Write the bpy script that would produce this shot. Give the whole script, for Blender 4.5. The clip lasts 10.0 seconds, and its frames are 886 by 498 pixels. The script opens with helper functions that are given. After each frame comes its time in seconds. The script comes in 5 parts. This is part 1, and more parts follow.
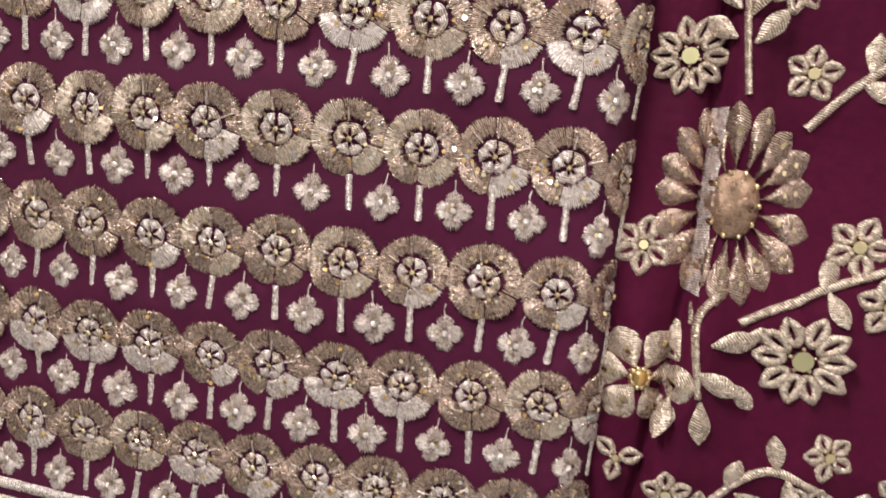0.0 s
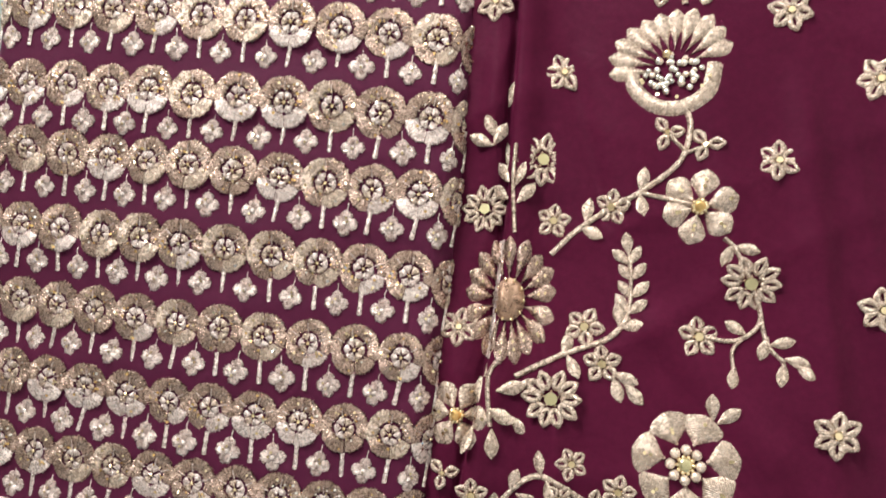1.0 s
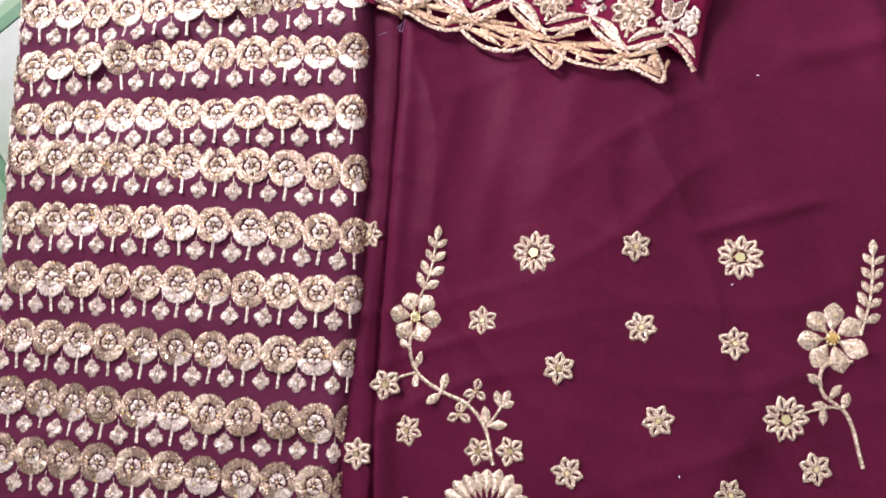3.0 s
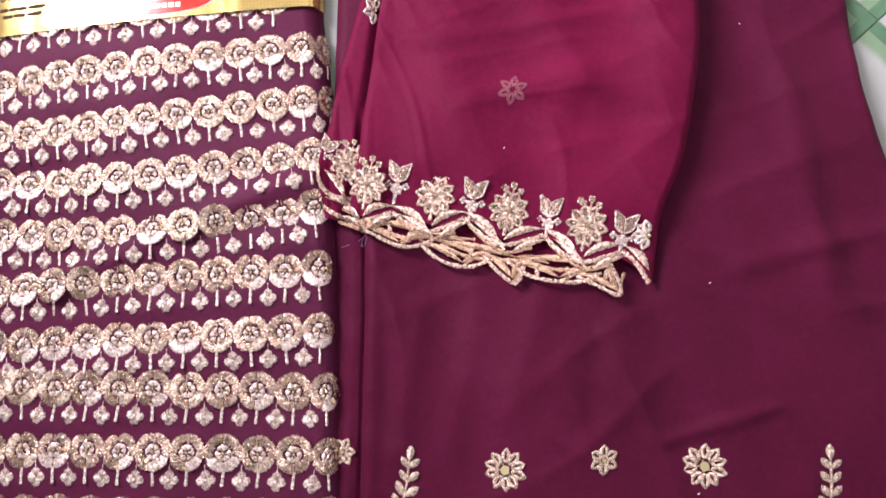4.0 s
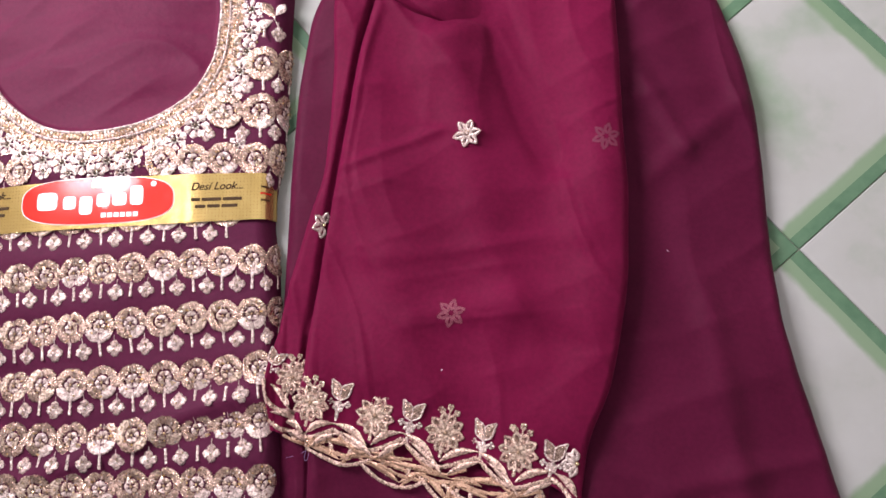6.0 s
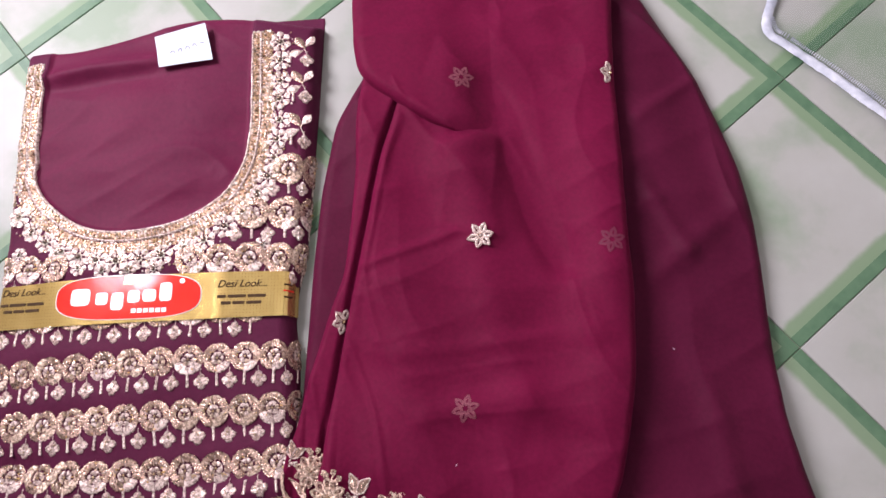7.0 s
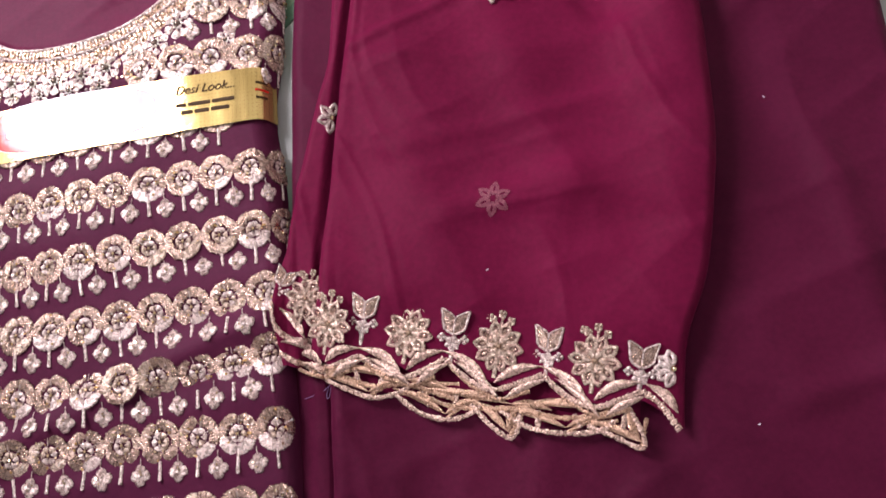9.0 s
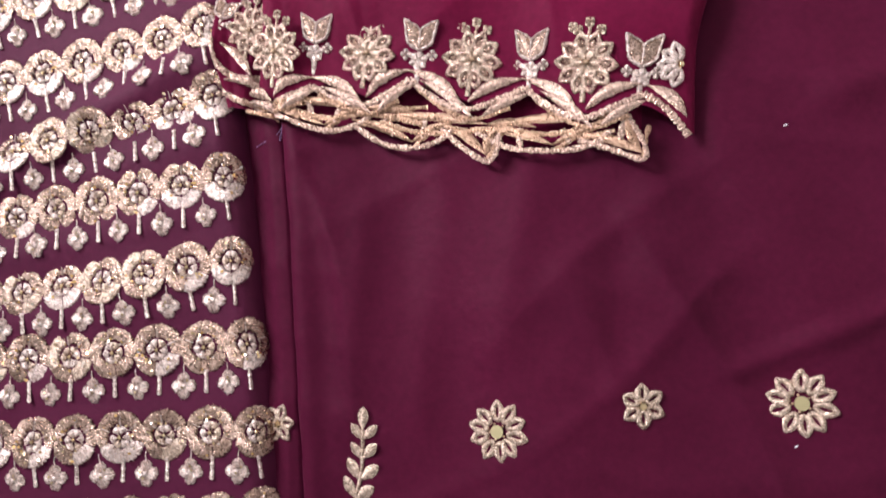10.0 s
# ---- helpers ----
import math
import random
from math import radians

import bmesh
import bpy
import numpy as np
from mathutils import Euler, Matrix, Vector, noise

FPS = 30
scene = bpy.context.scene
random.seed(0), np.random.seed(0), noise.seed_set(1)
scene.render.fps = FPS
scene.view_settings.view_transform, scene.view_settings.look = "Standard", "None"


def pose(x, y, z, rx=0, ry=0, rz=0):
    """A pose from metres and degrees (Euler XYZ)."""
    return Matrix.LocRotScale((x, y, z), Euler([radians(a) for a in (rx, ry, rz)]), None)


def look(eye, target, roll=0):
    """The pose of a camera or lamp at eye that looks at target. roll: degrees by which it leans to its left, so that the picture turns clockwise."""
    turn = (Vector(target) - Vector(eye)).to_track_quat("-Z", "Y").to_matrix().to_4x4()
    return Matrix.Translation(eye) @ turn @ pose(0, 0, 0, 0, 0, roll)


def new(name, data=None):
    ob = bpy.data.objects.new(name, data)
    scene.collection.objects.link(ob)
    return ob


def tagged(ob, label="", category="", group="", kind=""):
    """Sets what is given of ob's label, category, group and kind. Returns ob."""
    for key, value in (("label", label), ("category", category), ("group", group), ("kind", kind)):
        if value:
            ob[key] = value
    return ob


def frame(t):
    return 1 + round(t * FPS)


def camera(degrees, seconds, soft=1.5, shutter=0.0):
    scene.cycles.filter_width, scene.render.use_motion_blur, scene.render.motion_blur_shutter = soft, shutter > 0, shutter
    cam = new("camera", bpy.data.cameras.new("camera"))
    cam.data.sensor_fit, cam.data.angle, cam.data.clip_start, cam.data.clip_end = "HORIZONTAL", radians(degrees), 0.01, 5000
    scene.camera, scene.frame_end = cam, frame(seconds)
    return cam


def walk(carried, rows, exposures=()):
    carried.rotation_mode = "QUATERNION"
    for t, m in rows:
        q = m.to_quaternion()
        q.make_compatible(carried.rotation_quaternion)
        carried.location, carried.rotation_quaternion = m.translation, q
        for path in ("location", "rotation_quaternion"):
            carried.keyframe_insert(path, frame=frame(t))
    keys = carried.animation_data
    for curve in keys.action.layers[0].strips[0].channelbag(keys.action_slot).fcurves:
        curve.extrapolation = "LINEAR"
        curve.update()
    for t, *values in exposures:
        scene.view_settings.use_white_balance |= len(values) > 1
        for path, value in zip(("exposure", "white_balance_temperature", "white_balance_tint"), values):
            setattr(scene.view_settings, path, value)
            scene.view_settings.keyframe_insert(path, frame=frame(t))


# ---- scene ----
cam = camera(63.0, 10.0, shutter=0.12)
PATH = [
    (0, (0.008, -0.007, 0.274), (-0.341, -0.275, -1.677), -122.9),
    (0.5, (0.046, -0.055, 0.336), (-0.247, -0.109, -1.642), -95.3),
    (1, (0.083, -0.022, 0.406), (-0.228, 0.122, -1.564), -60.6),
    (1.5, (0.111, 0.026, 0.462), (-0.179, 0.239, -1.505), -49.7),
    (2, (0.131, 0.089, 0.503), (-0.141, 0.304, -1.467), -47.9),
    (2.5, (0.154, 0.169, 0.537), (-0.121, 0.389, -1.431), -48.4),
    (2.7, (0.162, 0.19, 0.545), (-0.108, 0.434, -1.421), -45.6),
    (3.8, (0.171, 0.362, 0.572), (0.006, 0.599, -1.407), -37.6),
    (4, (0.176, 0.381, 0.582), (0.008, 0.677, -1.389), -32.3),
    (4.5, (0.184, 0.437, 0.591), (0.026, 0.784, -1.372), -26.7),
    (5, (0.201, 0.497, 0.595), (0.041, 0.837, -1.369), -27.1),
    (6.3, (0.234, 0.542, 0.635), (0.096, 0.93, -1.322), -21.6),
    (6.5, (0.237, 0.549, 0.637), (0.097, 0.996, -1.307), -19.9),
    (7, (0.221, 0.54, 0.664), (0.077, 1.121, -1.245), -15.8),
    (7.5, (0.221, 0.516, 0.654), (0.017, 1.13, -1.238), -19.8),
    (8, (0.22, 0.493, 0.589), (-0.001, 1.125, -1.295), -21.2),
    (8.5, (0.219, 0.469, 0.539), (-0.005, 1.097, -1.347), -24.6),
    (9, (0.224, 0.446, 0.488), (-0.074, 0.92, -1.432), -38.9),
    (9.5, (0.228, 0.412, 0.455), (-0.132, 0.771, -1.479), -53.2),
    (10, (0.228, 0.342, 0.396), (-0.168, 0.608, -1.546), -64.2),
]
walk(cam, [(t, look(eye, target, roll)) for t, eye, target, roll in PATH],
     [(0.0, 0.56, 6500, 1), (0.5, 0.75, 6500, -2), (1.5, 0.85, 6350, 0), (2.7, 0.85, 6300, 6), (4.5, 0.50, 6350, 17), (5.2, 0.38, 6450, 16), (6.5, 0.13, 6500, 21),
      (7.5, 0.03, 6500, 22), (8.5, 0.01, 6500, 22), (9.0, 0.09, 6450, 19), (10.0, 0.33, 6400, 11)])

# ---- world, daylight through the openings ----
SUN_UP, SUN_TURN = 42.0, 300.0
world = bpy.data.worlds.new("sky")
scene.world = world
world.use_nodes = True
wn = world.node_tree.nodes
sky = wn.new("ShaderNodeTexSky")
sky.sky_type, sky.sun_disc = "NISHITA", False
sky.sun_elevation, sky.sun_rotation = radians(SUN_UP), radians(SUN_TURN)
world.node_tree.links.new(sky.outputs[0], wn["Background"].inputs[0])
wn["Background"].inputs[1].default_value = 0.12


def opening_light(name, at, target, sx, sy, watts, colour):
    data = bpy.data.lights.new(name, "AREA")
    data.shape, data.size, data.size_y, data.energy, data.color = "RECTANGLE", sx, sy, watts, colour
    ob = new(name, data)
    ob.matrix_world = look(at, target)
    return ob


# window in the west wall: y 1.08 to 1.56, z 0.6 to 1.55; added opening in the south wall: x 0.2 to 1.1
opening_light("window_daylight", (-0.84, 1.32, 1.075), (0.0, 1.32, 1.075), 0.48, 0.95, 66.0, (0.95, 0.950, 1.0))
# weak fill light from an unseen, added doorway behind the camera
opening_light("doorway_daylight", (0.65, -1.62, 1.05), (0.65, 0.0, 1.05), 0.9, 2.0, 1.2, (1.0, 0.95, 0.90))
scene.view_settings.exposure = 0.0

# ---- materials ----
def mat(name):
    m = bpy.data.materials.new(name)
    m.use_nodes = True
    return m, m.node_tree.nodes, m.node_tree.links, m.node_tree.nodes["Principled BSDF"]


def mth(nodes, links, op, a, b=None, c=None):
    n = nodes.new("ShaderNodeMath")
    n.operation = op
    for i, v in enumerate((a, b, c)):
        if v is None:
            continue
        if isinstance(v, (int, float)):
            n.inputs[i].default_value = v
        else:
            links.new(v, n.inputs[i])
    return n.outputs[0]


def ramp(nodes, links, fac, *stops):
    n = nodes.new("ShaderNodeValToRGB")
    while len(n.color_ramp.elements) < len(stops):
        n.color_ramp.elements.new(0.5)
    for e, (p, c) in zip(n.color_ramp.elements, stops):
        e.position, e.color = p, (*c, 1)
    links.new(fac, n.inputs[0])
    return n.outputs[0]


def tex_noise(nodes, links, vec, scale, detail=3.0, rough=0.55):
    n = nodes.new("ShaderNodeTexNoise")
    n.inputs["Scale"].default_value, n.inputs["Detail"].default_value, n.inputs["Roughness"].default_value = scale, detail, rough
    if vec is not None:
        links.new(vec, n.inputs["Vector"])
    return n.outputs["Fac"]


def mix_col(nodes, links, fac, a, b, kind="MIX"):
    n = nodes.new("ShaderNodeMix")
    n.data_type, n.blend_type = "RGBA", kind
    for i, v in ((0, fac), (6, a), (7, b)):
        if isinstance(v, (int, float)):
            n.inputs[i].default_value = v
        elif isinstance(v, tuple):
            n.inputs[i].default_value = (*v, 1)
        else:
            links.new(v, n.inputs[i])
    return n.outputs[2]


def bump(nodes, links, height, strength, dist, bsdf, chain=None):
    n = nodes.new("ShaderNodeBump")
    n.inputs["Strength"].default_value, n.inputs["Distance"].default_value = strength, dist
    links.new(height, n.inputs["Height"])
    if chain is not None:
        links.new(chain, n.inputs["Normal"])
    links.new(n.outputs[0], bsdf.inputs["Normal"])
    return n.outputs[0]


def cloth_material(name, dark, light, sheen, rough, weave, gloss=0.08):
    m, n, l, b = mat(name)
    pos = n.new("ShaderNodeNewGeometry").outputs["Position"]
    big = tex_noise(n, l, pos, 9.0, 4.0)
    fine = tex_noise(n, l, pos, 260.0, 2.0)
    fac = mth(n, l, "ADD", mth(n, l, "MULTIPLY", big, 0.60), mth(n, l, "MULTIPLY", fine, 0.40))
    l.new(ramp(n, l, fac, (0.25, dark), (0.75, light)), b.inputs["Base Color"])
    sep = n.new("ShaderNodeSeparateXYZ")
    l.new(pos, sep.inputs[0])
    wx = mth(n, l, "SINE", mth(n, l, "MULTIPLY", sep.outputs[0], 2 * math.pi / weave))
    wy = mth(n, l, "SINE", mth(n, l, "MULTIPLY", sep.outputs[1], 2 * math.pi / weave))
    threads = mth(n, l, "ADD", mth(n, l, "MULTIPLY", wx, wy), mth(n, l, "MULTIPLY", fine, 2.0))
    c = bump(n, l, threads, 0.25, 0.00012, b)
    bump(n, l, tex_noise(n, l, pos, 34.0, 4.0, 0.6), 0.30, 0.0040, b, c)
    b.inputs["Roughness"].default_value = rough
    b.inputs["Sheen Weight"].default_value, b.inputs["Sheen Roughness"].default_value = sheen, 0.45
    b.inputs["Sheen Tint"].default_value = (1.0, 0.40, 0.62, 1)
    b.inputs["Specular IOR Level"].default_value = gloss
    return m


M_SKIRT = cloth_material("plum_satin", (0.050, 0.0044, 0.0172), (0.086, 0.0074, 0.0280), 0.01, 0.50, 0.0007, 0.035)
M_KURTI = cloth_material("plum_georgette", (0.060, 0.0076, 0.0265), (0.090, 0.0108, 0.0370), 0.05, 0.60, 0.0008)
# panel inside the neck: redder plum, its window sheen put into the colour
M_NECK_PANEL = cloth_material("plum_lining", (0.080, 0.0072, 0.0290), (0.126, 0.0106, 0.0410), 0.03, 0.55, 0.0008)
M_DUPATTA = cloth_material("crimson_georgette", (0.082, 0.0035, 0.0205), (0.140, 0.0058, 0.0345), 0.015, 0.58, 0.0008, 0.04)


def thread_material(name, low, high, rough, metal=0.6, pitch=0.0009):
    """Satin-stitched metallic thread; the stitches run across v of the UV map, which is in metres."""
    m, n, l, b = mat(name)
    uv = n.new("ShaderNodeUVMap").outputs[0]
    sep = n.new("ShaderNodeSeparateXYZ")
    l.new(uv, sep.inputs[0])
    pos = n.new("ShaderNodeNewGeometry").outputs["Position"]
    wob = tex_noise(n, l, pos, 700.0, 2.0)
    ph = mth(n, l, "ADD", mth(n, l, "MULTIPLY", sep.outputs[1], 2 * math.pi / pitch), mth(n, l, "MULTIPLY", wob, 3.5))
    st = mth(n, l, "MULTIPLY_ADD", mth(n, l, "SINE", ph), 0.5, 0.5)
    patch = tex_noise(n, l, pos, 340.0, 3.0, 0.7)
    glint = tex_noise(n, l, pos, 1000.0, 2.0, 0.6)
    # brown shade between stitches and fine glints are put into the base colour
    fac = mth(n, l, "ADD", mth(n, l, "MULTIPLY", st, 0.24), mth(n, l, "ADD", mth(n, l, "MULTIPLY", patch, 0.34), mth(n, l, "MULTIPLY", glint, 0.42)))
    l.new(ramp(n, l, fac, (0.34, low), (0.60, high)), b.inputs["Base Color"])
    b.inputs["Metallic"].default_value = metal
    l.new(mth(n, l, "MULTIPLY_ADD", patch, 0.55, rough - 0.25), b.inputs["Roughness"])
    b.inputs["Anisotropic"].default_value, b.inputs["Anisotropic Rotation"].default_value = 0.75, 0.25
    tg = n.new("ShaderNodeTangent")
    tg.direction_type, tg.uv_map = "UV_MAP", "UVMap"
    l.new(tg.outputs[0], b.inputs["Tangent"])
    c = bump(n, l, mth(n, l, "ADD", mth(n, l, "MULTIPLY", st, 0.6), mth(n, l, "MULTIPLY", glint, 2.2)), 0.8, 0.00030, b)
    bump(n, l, tex_noise(n, l, pos, 220.0, 2.0, 0.5), 0.6, 0.0008, b, c)
    return m


M_GOLD = thread_material("gold_zari_thread", (0.14, 0.075, 0.053), (0.62, 0.44, 0.36), 0.23, 0.90)
# bronze ground stitching; its darker tone also paints shade on the back hem
M_GROUND_SHADE = thread_material("bronze_ground_thread", (0.15, 0.070, 0.040), (0.64, 0.41, 0.29), 0.30, 0.75)
M_HEM = thread_material("beige_zari_thread", (0.20, 0.105, 0.075), (0.76, 0.54, 0.45), 0.26, 0.66)
M_PALE = thread_material("pale_zari_thread", (0.34, 0.21, 0.17), (0.87, 0.73, 0.68), 0.25, 0.50)
M_VINE = thread_material("champagne_thread", (0.22, 0.130, 0.085), (0.76, 0.59, 0.48), 0.24, 0.56)


def shiny(name, colour, rough, metal=1.0, vary=0.0):
    m, n, l, b = mat(name)
    r = n.new("ShaderNodeNewGeometry").outputs["Random Per Island"]
    dim = tuple(c * (1 - vary) for c in colour)
    l.new(mix_col(n, l, r, dim, colour), b.inputs["Base Color"])
    b.inputs["Metallic"].default_value = metal
    l.new(mth(n, l, "MULTIPLY_ADD", r, 0.15, rough), b.inputs["Roughness"])
    return m


M_SEQUIN = shiny("gold_sequin", (0.95, 0.74, 0.46), 0.08, 1.0, 0.35)
M_BEAD = shiny("antique_gold_bead", (0.66, 0.46, 0.32), 0.18, 0.8, 0.6)
M_EYE = shiny("dark_mirror_chip", (0.26, 0.19, 0.16), 0.20, 1.0, 0.2)
M_SILVER = shiny("silver_bead", (0.86, 0.78, 0.70), 0.20, 1.0, 0.4)
M_MIRROR = shiny("mirror_chip", (0.68, 0.58, 0.34), 0.22, 1.0, 0.1)
M_AMBER = shiny("amber_mirror_chip", (0.80, 0.50, 0.20), 0.15, 1.0, 0.1)


def plain(name, a, b_, scale, rough, metal=0.0, bmp=0.0):
    m, n, l, b = mat(name)
    pos = n.new("ShaderNodeNewGeometry").outputs["Position"]
    f = tex_noise(n, l, pos, scale, 4.0)
    l.new(ramp(n, l, f, (0.3, a), (0.7, b_)), b.inputs["Base Color"])
    b.inputs["Roughness"].default_value, b.inputs["Metallic"].default_value = rough, metal
    if bmp:
        bump(n, l, f, 0.4, bmp, b)
    return m


M_PAPER = plain("white_paper", (0.50, 0.53, 0.61), (0.58, 0.61, 0.69), 60, 0.7, 0, 0.0004)
M_INK = plain("blue_grey_ink", (0.07, 0.075, 0.12), (0.11, 0.115, 0.17), 200, 0.7)
M_RED = plain("red_print", (0.62, 0.018, 0.010), (0.70, 0.028, 0.014), 40, 0.14)
M_WHITE = plain("white_print", (0.84, 0.82, 0.78), (0.90, 0.88, 0.85), 40, 0.16)
M_BROWN = plain("brown_print", (0.040, 0.020, 0.008), (0.06, 0.03, 0.012), 80, 0.7)
M_BROWN.node_tree.nodes["Principled BSDF"].inputs["Specular IOR Level"].default_value = 0.15
# unseen walls and ceiling, kept pale so that they bounce fill light
M_WALL = plain("wall_paint", (0.66, 0.63, 0.60), (0.73, 0.70, 0.67), 3, 0.85, 0, 0.001)
M_CEIL = plain("ceiling_paint", (0.70, 0.70, 0.68), (0.78, 0.78, 0.76), 3, 0.9)
M_WOOD = plain("frame_wood", (0.18, 0.10, 0.05), (0.28, 0.16, 0.08), 12, 0.55)
M_ZIP = plain("white_plastic_zip", (0.34, 0.36, 0.43), (0.66, 0.67, 0.74), 70, 0.30, 0, 0.0016)
M_GROUT = plain("grout", (0.16, 0.17, 0.13), (0.24, 0.24, 0.19), 90, 0.9, 0, 0.001)
M_LINT = plain("lint", (0.6, 0.58, 0.6), (0.75, 0.72, 0.74), 200, 0.9)
M_THREAD = plain("loose_thread", (0.16, 0.09, 0.20), (0.26, 0.16, 0.30), 200, 0.8)

# gold foil paper with small dots
M_FOIL, n_, l_, b_ = mat("gold_foil_paper")
p_ = n_.new("ShaderNodeNewGeometry").outputs["Position"]
s_ = n_.new("ShaderNodeSeparateXYZ")
l_.new(p_, s_.inputs[0])
DOT = 2 * math.pi / 0.0062
dx_ = mth(n_, l_, "SINE", mth(n_, l_, "MULTIPLY", mth(n_, l_, "ADD", s_.outputs[0], s_.outputs[1]), DOT))
dy_ = mth(n_, l_, "SINE", mth(n_, l_, "MULTIPLY", mth(n_, l_, "SUBTRACT", s_.outputs[0], s_.outputs[1]), DOT))
dot_ = mth(n_, l_, "GREATER_THAN", mth(n_, l_, "MULTIPLY", dx_, dy_), 0.86)
foil_ = ramp(n_, l_, tex_noise(n_, l_, p_, 25.0), (0.3, (0.52, 0.35, 0.11)), (0.7, (0.68, 0.49, 0.18)))
l_.new(mix_col(n_, l_, dot_, foil_, (0.30, 0.16, 0.045)), b_.inputs["Base Color"])
b_.inputs["Metallic"].default_value, b_.inputs["Roughness"].default_value = 0.75, 0.17
bump(n_, l_, tex_noise(n_, l_, p_, 30.0), 0.25, 0.002, b_)

# clear film of the bag
M_FILM, n_, l_, b_ = mat("clear_plastic_film")
tr_ = n_.new("ShaderNodeBsdfTransparent")
gl_ = n_.new("ShaderNodeBsdfGlossy")
gl_.inputs["Roughness"].default_value = 0.12
mx_ = n_.new("ShaderNodeMixShader")
fr_ = n_.new("ShaderNodeFresnel")
fr_.inputs[0].default_value = 1.5
l_.new(fr_.outputs[0], mx_.inputs[0])
l_.new(tr_.outputs[0], mx_.inputs[1])
l_.new(gl_.outputs[0], mx_.inputs[2])
l_.new(mx_.outputs[0], n_["Material Output"].inputs[0])
bmp_ = n_.new("ShaderNodeBump")
bmp_.inputs["Distance"].default_value = 0.012
l_.new(tex_noise(n_, l_, n_.new("ShaderNodeNewGeometry").outputs["Position"], 35.0), bmp_.inputs["Height"])
l_.new(bmp_.outputs[0], gl_.inputs["Normal"])

# floor tiles: cream glaze with printed green lattice
NODE, STEP, TURN = (0.507, 0.904), 0.190, 39.1
E1 = (math.cos(radians(TURN)), math.sin(radians(TURN)))
E2 = (-E1[1], E1[0])
M_TILE, n_, l_, b_ = mat("cream_tile_with_green_lattice")
p_ = n_.new("ShaderNodeNewGeometry").outputs["Position"]
s_ = n_.new("ShaderNodeSeparateXYZ")
l_.new(p_, s_.inputs[0])
wob_ = tex_noise(n_, l_, p_, 45.0)


def lattice(axis, side):
    """How green the glaze is near the lattice lines square to this axis: crisp band, soft wash on one side."""
    a = mth(n_, l_, "MULTIPLY_ADD", s_.outputs[0], axis[0], -(NODE[0] * axis[0] + NODE[1] * axis[1]))
    a = mth(n_, l_, "MULTIPLY_ADD", s_.outputs[1], axis[1], a)
    a = mth(n_, l_, "WRAP", a, STEP / 2, -STEP / 2)
    band = mth(n_, l_, "LESS_THAN", mth(n_, l_, "ABSOLUTE", a), 0.0056)
    off = mth(n_, l_, "MULTIPLY_ADD", wob_, 0.006, mth(n_, l_, "MULTIPLY", a, side))
    wash = n_.new("ShaderNodeMapRange")
    wash.interpolation_type = "SMOOTHSTEP"
    wash.inputs[1].default_value, wash.inputs[2].default_value = 0.0235, 0.0165
    l_.new(off, wash.inputs[0])
    wash = mth(n_, l_, "MULTIPLY", wash.outputs[0], mth(n_, l_, "GREATER_THAN", mth(n_, l_, "MULTIPLY", a, side), 0.0))
    return band, wash


b1_, w1_ = lattice(E1, -1.0)
b2_, w2_ = lattice(E2, 1.0)
cream_ = ramp(n_, l_, tex_noise(n_, l_, p_, 7.0, 5.0), (0.36, (0.215, 0.27, 0.20)), (0.52, (0.335, 0.335, 0.312)), (0.72, (0.372, 0.370, 0.355)))
cream_ = mix_col(n_, l_, mth(n_, l_, "MULTIPLY", mth(n_, l_, "MAXIMUM", w1_, w2_), 0.9), cream_, (0.150, 0.230, 0.130))
green_ = ramp(n_, l_, tex_noise(n_, l_, p_, 60.0), (0.3, (0.066, 0.135, 0.078)), (0.7, (0.098, 0.180, 0.105)))
l_.new(mix_col(n_, l_, mth(n_, l_, "MAXIMUM", b1_, b2_), cream_, green_), b_.inputs["Base Color"])
l_.new(mth(n_, l_, "MULTIPLY_ADD", tex_noise(n_, l_, p_, 20.0), 0.24, 0.30), b_.inputs["Roughness"])
bump(n_, l_, tex_noise(n_, l_, p_, 14.0), 0.15, 0.002, b_)
b_.inputs["Specular IOR Level"].default_value = 0.25


# ---- building helpers ----
def mesh_from(name, verts, faces, mats, face_mat=None, uvs=None, smooth=True):
    me = bpy.data.meshes.new(name)
    me.from_pydata(verts, [], faces)
    for m in mats:
        me.materials.append(m)
    if face_mat is not None:
        me.polygons.foreach_set("material_index", face_mat)
    if uvs is not None:
        lay = me.uv_layers.new(name="UVMap")
        idx = np.empty(len(me.loops), dtype=np.int32)
        me.loops.foreach_get("vertex_index", idx)
        lay.data.foreach_set("uv", np.asarray(uvs, dtype=np.float32)[idx].ravel())
    if smooth:
        me.polygons.foreach_set("use_smooth", [True] * len(me.polygons))
    me.update()
    return me


